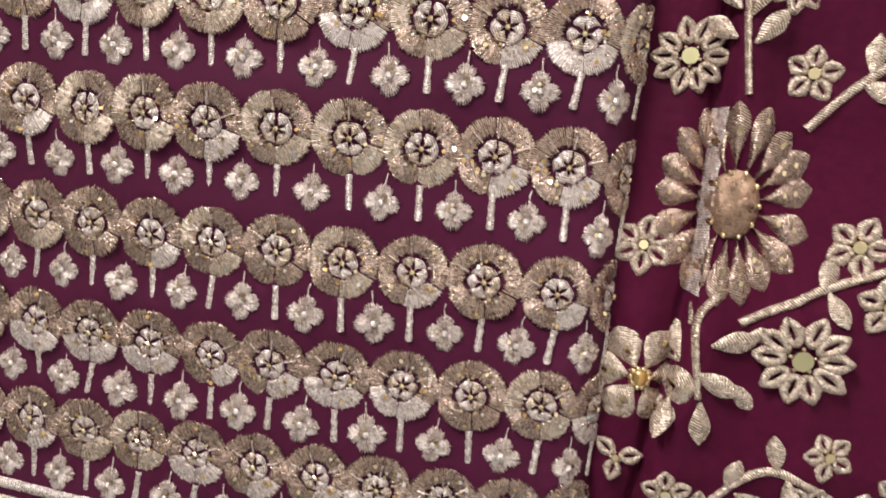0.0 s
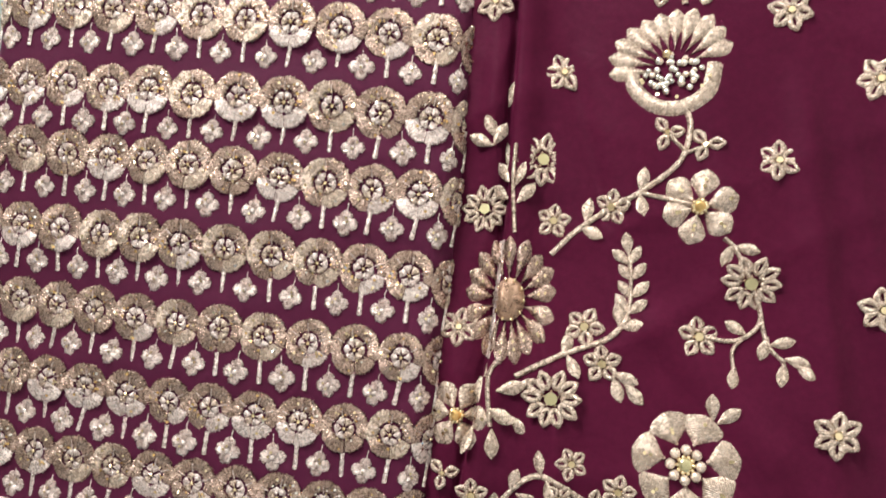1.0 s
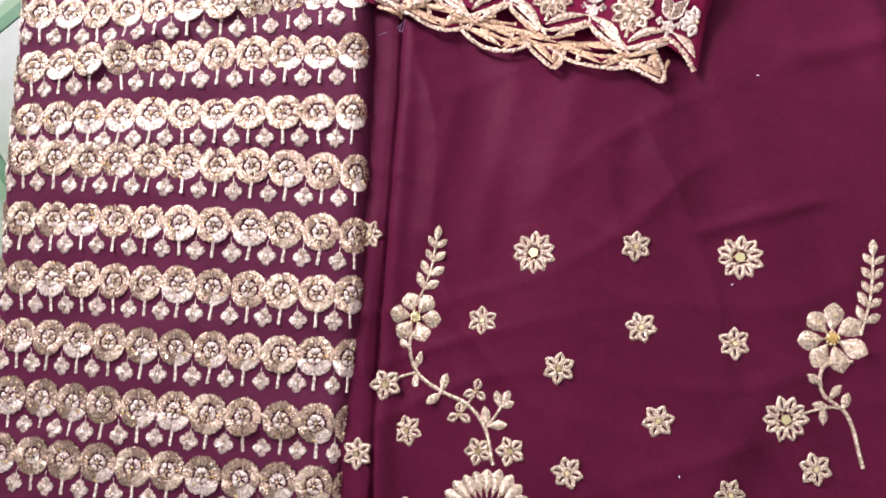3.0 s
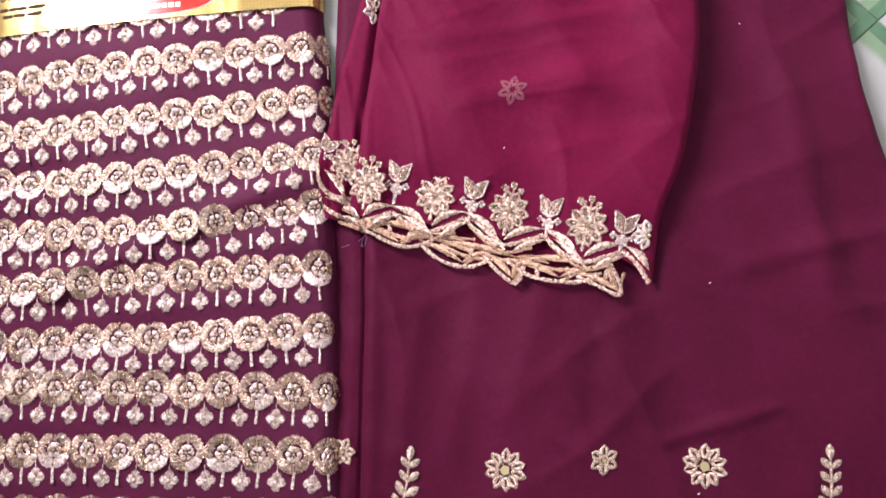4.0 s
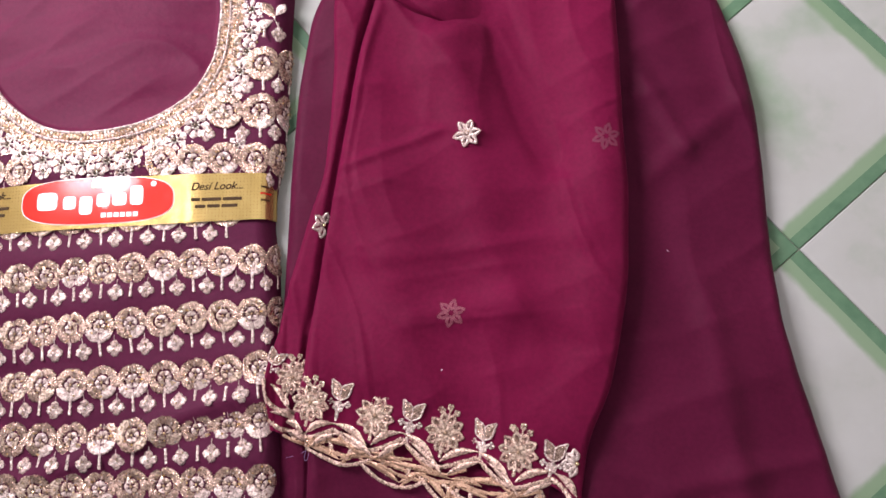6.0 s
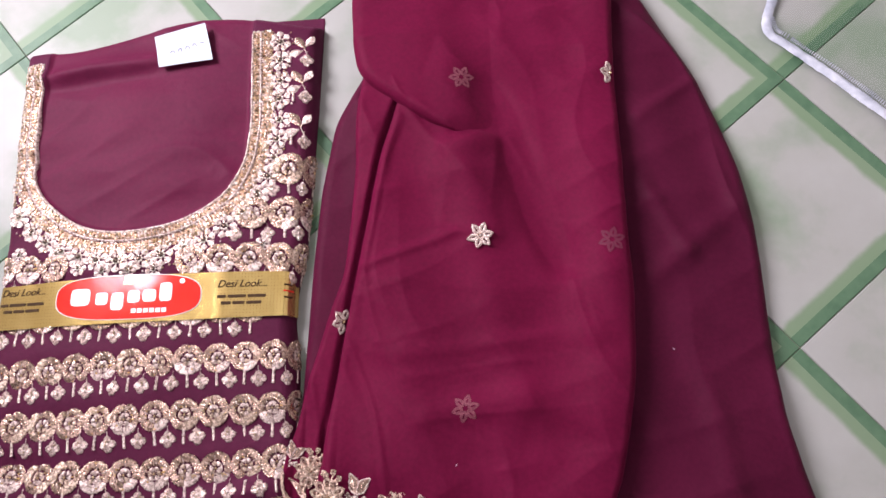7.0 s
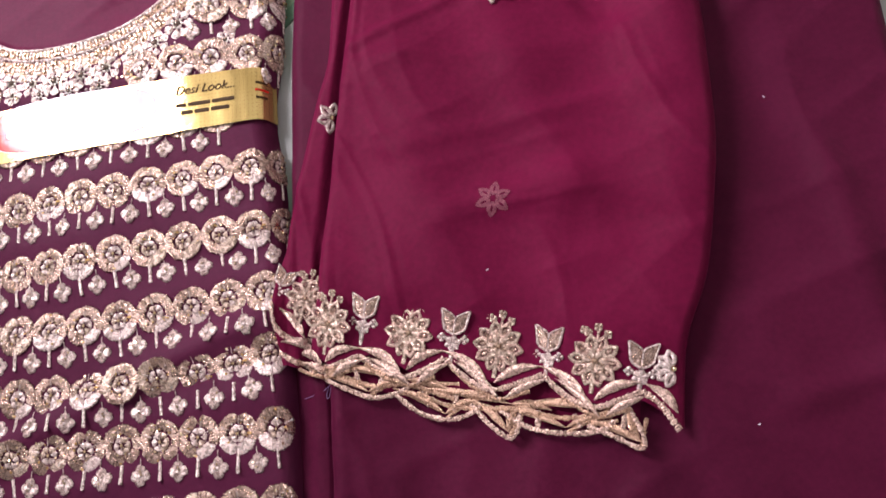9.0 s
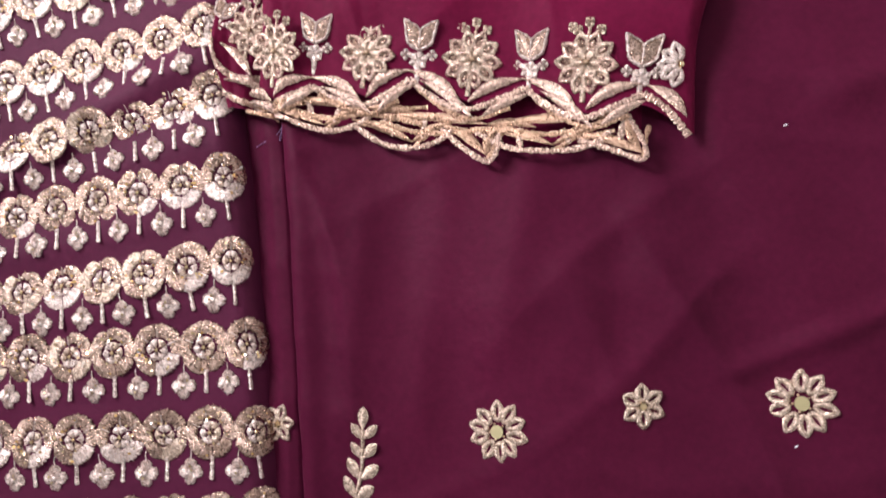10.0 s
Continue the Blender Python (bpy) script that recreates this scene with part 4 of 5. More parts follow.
for x, y in ((0.241, 0.301), (0.131, 0.246), (0.244, 0.243), (0.308, 0.233), (0.186, 0.213), (0.255, 0.178), (0.0765, 0.165), (0.192, 0.141), (0.302, 0.130),
             (0.359, 0.149), (0.080, 0.108), (0.237, 0.108), (0.359, 0.091), (0.190, 0.063), (0.0395, 0.147), (0.253, 0.044), (0.242, -0.008), (0.042, 0.311),
             (0.222, -0.070), (0.212, -0.115), (0.0330, -0.035)):
    set_on("six_petal_flower", SRND.choice(SIX), skirt, skirt_height, x, y, SRND.uniform(0, 60), SRND.uniform(0.95, 1.05))
for x, y, s in ((0.168, 0.296, 1.0), (0.314, 0.294, 1.03), (0.340, 0.182, 1.0), (0.072, 0.059, 0.95), (0.180, 0.0, 0.92), (0.0855, -0.067, 0.98), (0.302, 0.019, 1.0), (0.042, 0.031, 0.85),
                (0.059, -0.132, 0.80), (0.161, -0.130, 0.92), (0.202, -0.166, 0.8), (0.271, -0.047, 0.9), (0.076, -0.174, 0.9)):
    set_on("round_flower", TEN, skirt, skirt_height, x, y, SRND.uniform(0, 36), s)
for x, y, s in ((0.129, 0.153, 1.0), (0.152, 0.154, 1.05), (0.060, 0.198, 1.15), (0.110, 0.035, 1.0), (0.080, 0.026, 0.95), (0.157, -0.029, 1.1), (0.100, -0.029, 1.05),
                (0.110, -0.047, 1.0), (0.098, -0.099, 0.85), (0.048, -0.121, 0.9), (0.122, -0.110, 0.9), (0.136, -0.129, 0.95), (0.129, -0.150, 0.95), (0.093, -0.117, 0.8)):
    set_on("bud_flower", FIVE, skirt, skirt_height, x, y, SRND.uniform(0, 72), s)
for x, y, a in ((0.127, 0.195, 80), (0.115, 0.178, 210), (0.135, 0.075, 130), (0.154, 0.069, 10), (0.031, -0.114, 20), (0.110, -0.119, 200)):
    set_on("trefoil_bud", TRIO, skirt, skirt_height, x, y, a, 1.0)


def vine(pts, width=0.0030):
    sh = Sheet(M_VINE)
    rope(sh, pts, width, 0.0016, 0, 0.002, 0.07)
    part("vine", sh.mesh("vine", True, skirt_height), skirt)


LEAF = []
for k in range(3):
    sl_ = Sheet(M_VINE)
    petal(sl_, 0, 0, 0, 0.0135, 0.0066, 0.0015, 0, 0.25, 7, 4, 0.04, random.Random(k))
    LEAF.append(sl_.mesh("leaf"))


def leaf(x, y, a, s=1.0):
    set_on("leaf", SRND.choice(LEAF), skirt, skirt_height, x, y, a, s, 0.0005)


def spray(pts, n, s=1.0, spread=42, tip=True):
    """A stalk with leaf pairs and one leaf at its end."""
    vine(pts, 0.0022)
    line = smooth_line(pts, 0.001)
    for k in range(n):
        i = int((0.18 + 0.74 * k / max(1, n - 1)) * (len(line) - 2))
        a = math.degrees(math.atan2(line[i + 1][1] - line[i][1], line[i + 1][0] - line[i][0]))
        for sgn in (-1, 1):
            leaf(*line[i], a + sgn * (spread + SRND.uniform(-6, 6)), s * SRND.uniform(0.85, 1.05) * (1.05 - 0.2 * k / n))
    if tip:
        a = math.degrees(math.atan2(line[-1][1] - line[-4][1], line[-1][0] - line[-4][0]))
        leaf(*line[-1], a, s * 0.95)


vine([(0.083, 0.240), (0.077, 0.228), (0.083, 0.207), (0.102, 0.194), (0.121, 0.185), (0.134, 0.169), (0.140, 0.144)])
spray([(0.084, 0.262), (0.092, 0.282), (0.096, 0.304)], 4, 0.95)
vine([(0.060, 0.198), (0.072, 0.204), (0.083, 0.207)], 0.0022)
for x, y, a in ((0.077, 0.225, 150), (0.082, 0.210, 70), (0.083, 0.207, 255), (0.102, 0.194, 75), (0.102, 0.193, 215)):
    leaf(x, y, a)
vine([(0.121, 0.186), (0.126, 0.192)], 0.0018)
vine([(0.121, 0.185), (0.117, 0.180)], 0.0018)
spray([(0.134, 0.168), (0.142, 0.179), (0.146, 0.186)], 2, 1.0)
vine([(0.143, 0.088), (0.146, 0.078), (0.142, 0.060), (0.123, 0.043), (0.110, 0.035), (0.093, 0.022), (0.080, 0.008)])
vine([(0.144, 0.066), (0.136, 0.074)], 0.002)
vine([(0.143, 0.064), (0.153, 0.068)], 0.002)
vine([(0.124, 0.043), (0.140, 0.040), (0.153, 0.037)], 0.0026)
for x, y, a in ((0.124, 0.043, 85), (0.123, 0.043, 285), (0.097, 0.026, 85), (0.094, 0.024, 335)):
    leaf(x, y, a)
vine([(0.166, 0.022), (0.172, 0.016), (0.180, 0.0), (0.186, -0.018), (0.176, -0.029), (0.160, -0.029)], 0.0024)
vine([(0.180, -0.026), (0.174, -0.034), (0.175, -0.046)], 0.002)
vine([(0.186, -0.016), (0.190, -0.030), (0.198, -0.038)], 0.0022)
for x, y, a in ((0.170, 0.019, 250), (0.171, 0.018, 350), (0.190, -0.026, 255), (0.191, -0.030, 15), (0.198, -0.038, 265), (0.198, -0.036, 350), (0.203, -0.038, 325), (0.175, -0.042, 265), (0.180, -0.026, 150)):
    leaf(x, y, a, 0.9)
spray([(0.112, -0.034), (0.121, -0.022), (0.122, -0.003), (0.120, 0.010)], 5, 0.95)
vine([(0.066, -0.058), (0.088, -0.045), (0.112, -0.034), (0.122, -0.022)])
for x, y, a in ((0.090, -0.045, 75), (0.092, -0.044, 300), (0.116, -0.051, 340), (0.116, -0.053, 290), (0.122, -0.056, 315)):
    leaf(x, y, a)
vine([(0.057, 0.066), (0.057, 0.045), (0.060, 0.018)], 0.0022)
for x, y, a in ((0.046, 0.070, 120), (0.044, 0.066, 60), (0.044, 0.066, 160), (0.053, 0.055, 100), (0.055, 0.045, 130), (0.058, 0.043, 60), (0.055, 0.036, 150), (0.060, 0.034, 50), (0.051, 0.088, 75)):
    leaf(x, y, a, 1.05)
vine([(0.055, -0.085), (0.052, -0.060), (0.058, -0.048)], 0.0026)
for x, y, a in ((0.057, -0.066, 15), (0.053, -0.076, 340), (0.048, -0.072, 110), (0.050, -0.060, 75), (0.056, -0.086, 275), (0.046, -0.086, 260), (0.068, -0.062, 10), (0.065, -0.079, 320)):
    leaf(x, y, a, 1.15)
vine([(0.052, -0.168), (0.054, -0.145), (0.066, -0.120), (0.083, -0.107), (0.108, -0.118), (0.125, -0.124), (0.149, -0.119), (0.160, -0.108)])
vine([(0.108, -0.118), (0.109, -0.138), (0.122, -0.148)], 0.0022)
vine([(0.186, -0.150), (0.165, -0.140)], 0.0022)
for x, y, a in ((0.083, -0.107, 100), (0.068, -0.117, 75), (0.071, -0.118, 340), (0.086, -0.108, 285), (0.110, -0.138, 10), (0.106, -0.140, 200), (0.100, -0.146, 150), (0.098, -0.148, 220), (0.107, -0.148, 260),
                (0.140, -0.122, 40), (0.125, -0.125, 265), (0.174, -0.136, 320), (0.182, -0.140, 340), (0.186, -0.142, 260), (0.050, -0.155, 20), (0.050, -0.160, 160)):
    leaf(x, y, a, 0.95)
# far side: a second vine
vine([(0.388, 0.222), (0.368, 0.218), (0.367, 0.200), (0.384, 0.184), (0.392, 0.150)])
vine([(0.345, 0.184), (0.368, 0.190), (0.378, 0.190)], 0.0022)
for x, y, a in ((0.367, 0.206, 150), (0.371, 0.196, 45), (0.367, 0.192, 265), (0.372, 0.190, 170), (0.380, 0.188, 70)):
    leaf(x, y, a)
spray([(0.327, 0.032), (0.313, 0.053), (0.310, 0.072), (0.3205, 0.094)], 7, 0.95)
spray([(0.312, 0.055), (0.301, 0.057), (0.293, 0.062)], 2, 0.85)
vine([(0.327, 0.032), (0.329, 0.018), (0.325, 0.004)], 0.0026)
spray([(0.394, 0.240), (0.401, 0.262), (0.4035, 0.280), (0.404, 0.295)], 5, 0.95)


def daisy(name, cx, cy, r, n, core, start=0.28, a0=0.0, narrow=1.0, knobs=0.0, full=0.66, mats=(M_VINE, M_SEQUIN, M_AMBER), label=""):
    sh = Sheet(*mats)
    rnd = random.Random(int(cx * 1e4))
    for k in range(n):
        a = a0 + 360 / n * k + rnd.uniform(-3, 3)
        ln = r * (1 - start) * rnd.uniform(0.93, 1.05)
        petal(sh, cx + r * start * math.cos(radians(a)), cy + r * start * math.sin(radians(a)), a, ln, 2 * math.pi * r * (0.80 if n > 8 else full) / n, 0.0026, 0, 1.1 if n > 8 else 0.55, 14, 6, 0.035, rnd)
        for q in range(2):
            t = rnd.uniform(0.4, 0.8) * ln + r * start
            sequin(sh, cx + t * math.cos(radians(a)), cy + t * math.sin(radians(a)), 0.0024, 0.0010, 1, rnd)
    rows, uvs = [], []
    for t, z in ((1.0, 0.0004), (0.8, 0.0022), (0.45, 0.0028), (0.02, 0.0026)):
        rows.append([(cx + core * t * math.cos(b), cy + core * t * math.sin(b), z) for b in [2 * math.pi * k / 20 for k in range(20)]])
        uvs.append([(t, b * core) for b in [2 * math.pi * k / 20 for k in range(20)]])
    sh.grid(rows, uvs, 2, closed=True)
    for k in range(10):
        b = 2 * math.pi * k / 10
        bead(sh, cx + core * 0.95 * math.cos(b), cy + core * 0.95 * math.sin(b), 0.0012, 0.0013, 1)
    for k in range(8 if knobs else 0):
        bead(sh, cx + knobs * math.cos(k * 0.785), cy + knobs * math.sin(k * 0.785), 0.0008, 0.0027, 0, 10)
    sh.v = [(cx + (px - cx) * narrow, py, pz) for px, py, pz in sh.v]
    part(name, sh.mesh(name, True, skirt_height), skirt, label)


daisy("daisy", 0.0595, -0.0180, 0.0345, 17, 0.0115, 0.28, 8, 0.74, mats=(M_GOLD, M_SEQUIN, M_GROUND_SHADE), label="large champagne daisy across a fold")
daisy("broad_flower", 0.1540, -0.093, 0.0265, 7, 0.0042, 0.38, 15, 1.0, 0.0074, 0.86, mats=(M_VINE, M_SEQUIN, M_MIRROR), label="broad six-petal flower with a mirror centre")
daisy("broad_flower", 0.153, 0.037, 0.0195, 6, 0.0034, 0.16, 20, label="broad six-petal flower with an amber centre")
daisy("broad_flower", 0.081, 0.248, 0.0195, 6, 0.0034, 0.16, 50, mats=(M_VINE, M_SEQUIN, M_MIRROR), label="broad six-petal flower with a mirror centre")
daisy("broad_flower", 0.375, 0.238, 0.0240, 7, 0.0045, 0.16, 30, label="broad flower with an amber centre")
daisy("broad_flower", 0.036, -0.082, 0.0185, 6, 0.0036, 0.16, 0, label="broad six-petal flower beside the tunic")


def shell_flower(cx, cy):
    sh = Sheet(M_VINE, M_SEQUIN, M_SILVER)
    rnd = random.Random(5)
    oy = cy - 0.004
    for k in range(11):
        a = 186 - 160 * k / 10
        st = 0.010
        petal(sh, cx + st * math.cos(radians(a)), oy + st * math.sin(radians(a)), a, 0.0225 + 0.0015 * math.sin(k), 0.0092, 0.0022, 0, 1.2, 8, 4, 0.03, rnd)
    rope(sh, [(cx - 0.021, oy - 0.002), (cx - 0.0175, oy - 0.0125), (cx - 0.006, oy - 0.0205), (cx + 0.007, oy - 0.020), (cx + 0.0175, oy - 0.012), (cx + 0.0205, oy + 0.003)], 0.0080, 0.0018, 0, 0.002, 0.03)
    for k in range(48):
        a, r = rnd.uniform(0, 6.28), 0.0125 * math.sqrt(rnd.random())
        bead(sh, cx + r * math.cos(a) * 1.15, oy - 0.003 + r * math.sin(a) * 0.8, 0.0006, 0.0018, rnd.choice((0, 2, 2)))
    for k in range(8):
        a = rnd.uniform(3.3, 6.1)
        sequin(sh, cx + 0.018 * math.cos(a), oy + 0.016 * math.sin(a), 0.0026, 0.0011, 1, rnd)
    bead(sh, cx - 0.004, oy + 0.0075, 0.001, 0.0026, 1)
    part("shell_flower", sh.mesh("shell_flower", True, skirt_height), skirt, "large fan-shaped flower with beaded cup")


shell_flower(0.136, 0.113)
shell_flower(0.323, -0.027)
for x, y, a in ((0.166, -0.070, 95), (0.168, -0.071, 40)):
    leaf(x, y, a)
fold_cord = Sheet(M_PALE)
rope(fold_cord, [(float(fold_line(y)) - 0.0004, y) for y in (-0.050, -0.035, -0.020, -0.005, 0.008, 0.014)], 0.0036, 0.0022, 0, 0.0015, 0.14)
part("fold_stitching", fold_cord.mesh("fold_stitching", True, skirt_height), skirt, "champagne stitching along the fold")

# ---- dupatta: sheer folded cloth with a scalloped cutwork hem ----
dupatta = thing("dupatta", "folded sheer crimson scarf with scalloped gold cutwork hem on plum cloth", "scarf")
dup_under = curve_of((0.40, 0.040), (0.497, 0.033), (0.539, 0.027), (0.565, 0.034), (0.618, 0.046), (0.677, 0.064), (0.718, 0.078), (0.771, 0.083), (0.826, 0.087), (0.882, 0.087), (0.92, 0.093), (0.95, 0.10))
dup_left = curve_of((0.40, 0.045), (0.49, 0.050), (0.55, 0.063), (0.592, 0.069), (0.672, 0.083), (0.752, 0.097), (0.832, 0.112), (0.894, 0.131), (0.95, 0.15), (1.08, 0.16))
dup_right = curve_of((0.40, 0.283), (0.431, 0.287), (0.484, 0.297), (0.521, 0.317), (0.561, 0.327), (0.615, 0.338), (0.687, 0.344), (0.75, 0.343), (0.834, 0.344), (0.926, 0.345), (0.991, 0.349), (1.08, 0.35))
HEM_X, HEM_Y = (0.04, 0.064, 0.118, 0.174, 0.234, 0.290), (0.496, 0.491, 0.480, 0.466, 0.449, 0.428)


def hem_bottom(u):
    x = 0.045 + u * 0.243
    return np.interp(x, HEM_X, HEM_Y) + 0.0062 + 0.0046 * np.cos((x - 0.064) / 0.0567 * 2 * math.pi + math.pi)


def back_bottom(u):
    x = 0.036 + u * 0.235
    return np.interp(x, (0.04, 0.094, 0.142, 0.182, 0.217, 0.27), (0.496, 0.475, 0.457, 0.445, 0.440, 0.431))


def dupatta_low(x, y):
    l, u = dup_under(y), dup_left(y)
    d = x - l
    tuck = np.clip((u - 0.0005 - x) / 0.007, 0, 1)
    return below(x, y) + 0.0008 + 0.0062 * roll(np.clip(d, 0, 1), 0.007) * tuck * tuck * (3 - 2 * tuck) + 0.0006 * wave(x, y, 0.06, 31)


def dupatta_height(x, y):
    x, y = np.asarray(x, dtype=float), np.asarray(y, dtype=float)
    l, r = dup_left(y), dup_right(y)
    body = 0.0030 + 0.0035 * np.clip((x - l) / 0.12, 0, 1) + 0.0032 * np.exp(-((x - l - 0.006) / 0.005) ** 2) * np.clip((y - 0.66) / 0.12, 0, 1) * np.clip((0.885 - y) / 0.03, 0, 1) + 0.0030 * wave(x, y, 0.17, 41, stretch=(0.8, 1.2)) + 0.0010 * wave(x, y, 0.07, 42)
    body = body + crease(x, y, 0.095, 0.722, 0.185, 0.752, 0.0050, 0.0028) + crease(x, y, 0.22, 0.90, 0.285, 0.71, 0.016, -0.011) + crease(x, y, 0.185, 0.84, 0.22, 0.74, 0.020, 0.005)
    body = body + crease(x, y, 0.12, 0.640, 0.32, 0.650, 0.009, 0.0020) + crease(x, y, 0.24, 0.570, 0.32, 0.550, 0.016, -0.003) + crease(x, y, 0.15, 0.585, 0.25, 0.60, 0.012, 0.004) + crease(x, y, 0.185, 0.858, 0.235, 0.857, 0.006, -0.0045) + crease(x, y, 0.17, 0.842, 0.245, 0.842, 0.012, 0.0040)
    body = body + rumple(x, y, 100, 0.065, 0.0022, 81) + rumple(x, y, 20, 0.055, 0.0022, 85) + rumple(x, y, 60, 0.032, 0.0008, 89)
    body = body + 0.004 * np.exp(-((y - (0.55 - 0.25 * (x - 0.06))) / 0.035) ** 2)
    body = body + 0.011 * np.exp(-((x - r + 0.016) / 0.030) ** 2) * np.clip((y - 0.45) / 0.1, 0.2, 1)
    edge = 0.25 + 0.75 * roll(np.minimum(x - l, r - x), 0.008)
    body = np.maximum(body, 0.0012 + 0.25 * body)
    hem = np.clip((y - np.interp(x, HEM_X, HEM_Y)) / 0.07, 0, 1)
    edge = edge * (0.60 + 0.40 * hem * hem * (3 - 2 * hem))
    return below(x, y) + 0.0038 + body * edge


part("lower_layer", cloth_patch("dupatta_lower", dup_under, lambda y: dup_right(y) - 0.026, back_bottom, lambda u: 0.95 + 0 * u, 120, 170, dupatta_low, M_DUPATTA), dupatta, "lower crimson layer")
part("upper_layer", cloth_patch("dupatta_upper", dup_left, dup_right, hem_bottom, lambda u: 1.07 + 0 * u, 150, 260, dupatta_height, M_DUPATTA), dupatta, "upper crimson layer")
lobe_left = curve_of((0.843, 0.215), (0.854, 0.182), (0.868, 0.158), (0.894, 0.125), (0.918, 0.093), (0.945, 0.086), (1.005, 0.082), (1.08, 0.084))


def lobe_height(x, y):
    l = lobe_left(y)
    bottom = 0.853 + 0.006 * (x - 0.182) / 0.154
    d = np.minimum(np.clip(x - l, 0, 1) * 0.8, np.clip(y - bottom, 0, 1))
    fade = np.clip((0.250 - x) / 0.10, 0, 1)
    fade = fade * fade * (3 - 2 * fade)
    return np.maximum(dupatta_height(np.maximum(x, dup_left(y) + 0.02), y), below(x, y) + 0.004) + 0.0115 * roll(d, 0.012) * fade - 0.0022 * (1 - fade)


part("turned_fold", cloth_patch("dupatta_fold", lobe_left, lambda y: 0.336 + 0 * y, lambda u: 0.853 + 0.006 * u, lambda u: 1.07 + 0 * u, 90, 90, lobe_height, M_DUPATTA), dupatta, "turned-over crimson fold")

set_on("six_petal_flower", six_flower(4, r=0.0122, w=0.0078, chip=M_PALE, chip_r=0.0014, thread=M_PALE, band=0.0036), dupatta, dupatta_height, 0.208, 0.7450, 10, 0.98, 0.0006)


def half_flower(name, x, y, angles, height):
    """A flower that runs under a fold or over an edge: only these petals show."""
    sh = Sheet(M_PALE, M_SEQUIN)
    for a in angles:
        loop_petal(sh, 0.0016 * math.cos(radians(a)), 0.0016 * math.sin(radians(a)), a, 0.0098, 0.0084, 0.0038, 0.0016)
    bead(sh, 0, 0, 0.0004, 0.0018, 1)
    set_on(name, sh.mesh(name), dupatta, height, x, y, 0, 0.98, 0.0006)


half_flower("six_petal_flower", 0.3390, 0.903, (110, 175, 240), dupatta_height)
half_flower("six_petal_flower", 0.0790, 0.671, (75, 135, 195, 255), dupatta_low)
# flowers on the reverse show faintly, in dull thread
M_BACK = plain("reverse_stitch", (0.105, 0.006, 0.027), (0.205, 0.050, 0.068), 620, 0.8)
M_FAINT = plain("faint_reverse_stitch", (0.082, 0.0035, 0.0205), (0.138, 0.0058, 0.0340), 620, 0.8)


def reverse_flower(x, y, turn, height, thread):
    """A flower on the cloth's other side, flush with it."""
    sh = Sheet(thread)
    for k in range(6):
        a = turn + 60 * k
        loop_petal(sh, x + 0.002 * math.cos(radians(a)), y + 0.002 * math.sin(radians(a)), a, 0.0092, 0.0070, 0.0028, 0.00008, 0, 16, 0.3)
    part("reverse_flower", sh.mesh("reverse_flower", True, lambda px, py: height(px, py) + 0.00035), dupatta)


reverse_flower(0.1895, 0.589, 15, dupatta_height, M_BACK)
reverse_flower(0.3255, 0.733, 15, dupatta_height, M_FAINT)
reverse_flower(0.1950, 0.909, 5, lobe_height, M_BACK)


def hem_flower(seed):
    rnd = random.Random(seed)
    sh = Sheet(M_VINE, M_HEM, M_BEAD, M_GOLD)
    for k in range(10):
        a = 36 * k + rnd.uniform(-4, 4)
        loop_petal(sh, 0.0055 * math.cos(radians(a)), 0.0055 * math.sin(radians(a)), a, 0.0112, 0.0098, 0.0034, 0.0015, (1, 0)[k % 2])
        petal(sh, 0.0075 * math.cos(radians(a)), 0.0075 * math.sin(radians(a)), a, 0.0060, 0.0026, 0.0008, 3, 0.3, 4, 2)
    for k in range(6):
        petal(sh, 0, 0, 60 * k, 0.0085, 0.0062, 0.0020, 0, 0.7, 5, 3, 0.15, rnd)
    bead(sh, 0, 0, 0.0012, 0.0018, 2)
    rope(sh, [(0.0, 0.013), (0.0005, 0.020)], 0.0020, 0.0010, 1, 0.002)
    for dx, dy in ((0.0, 0.0225), (-0.0062, 0.0180), (0.0066, 0.0185), (-0.009, 0.0195)):
        for k in range(4):
            petal(sh, dx, dy, 90 * k + 45, 0.0032, 0.0034, 0.0012, 0, 0.8, 3, 2)
    rope(sh, [(-0.0062, 0.018), (0.0, 0.014), (0.0066, 0.0185)], 0.0012, 0.0008, 1, 0.002)
    rope(sh, [(0.0, -0.012), (0.0, -0.022)], 0.0030, 0.0012, 0, 0.002)
    return sh.mesh("hem_flower", False)


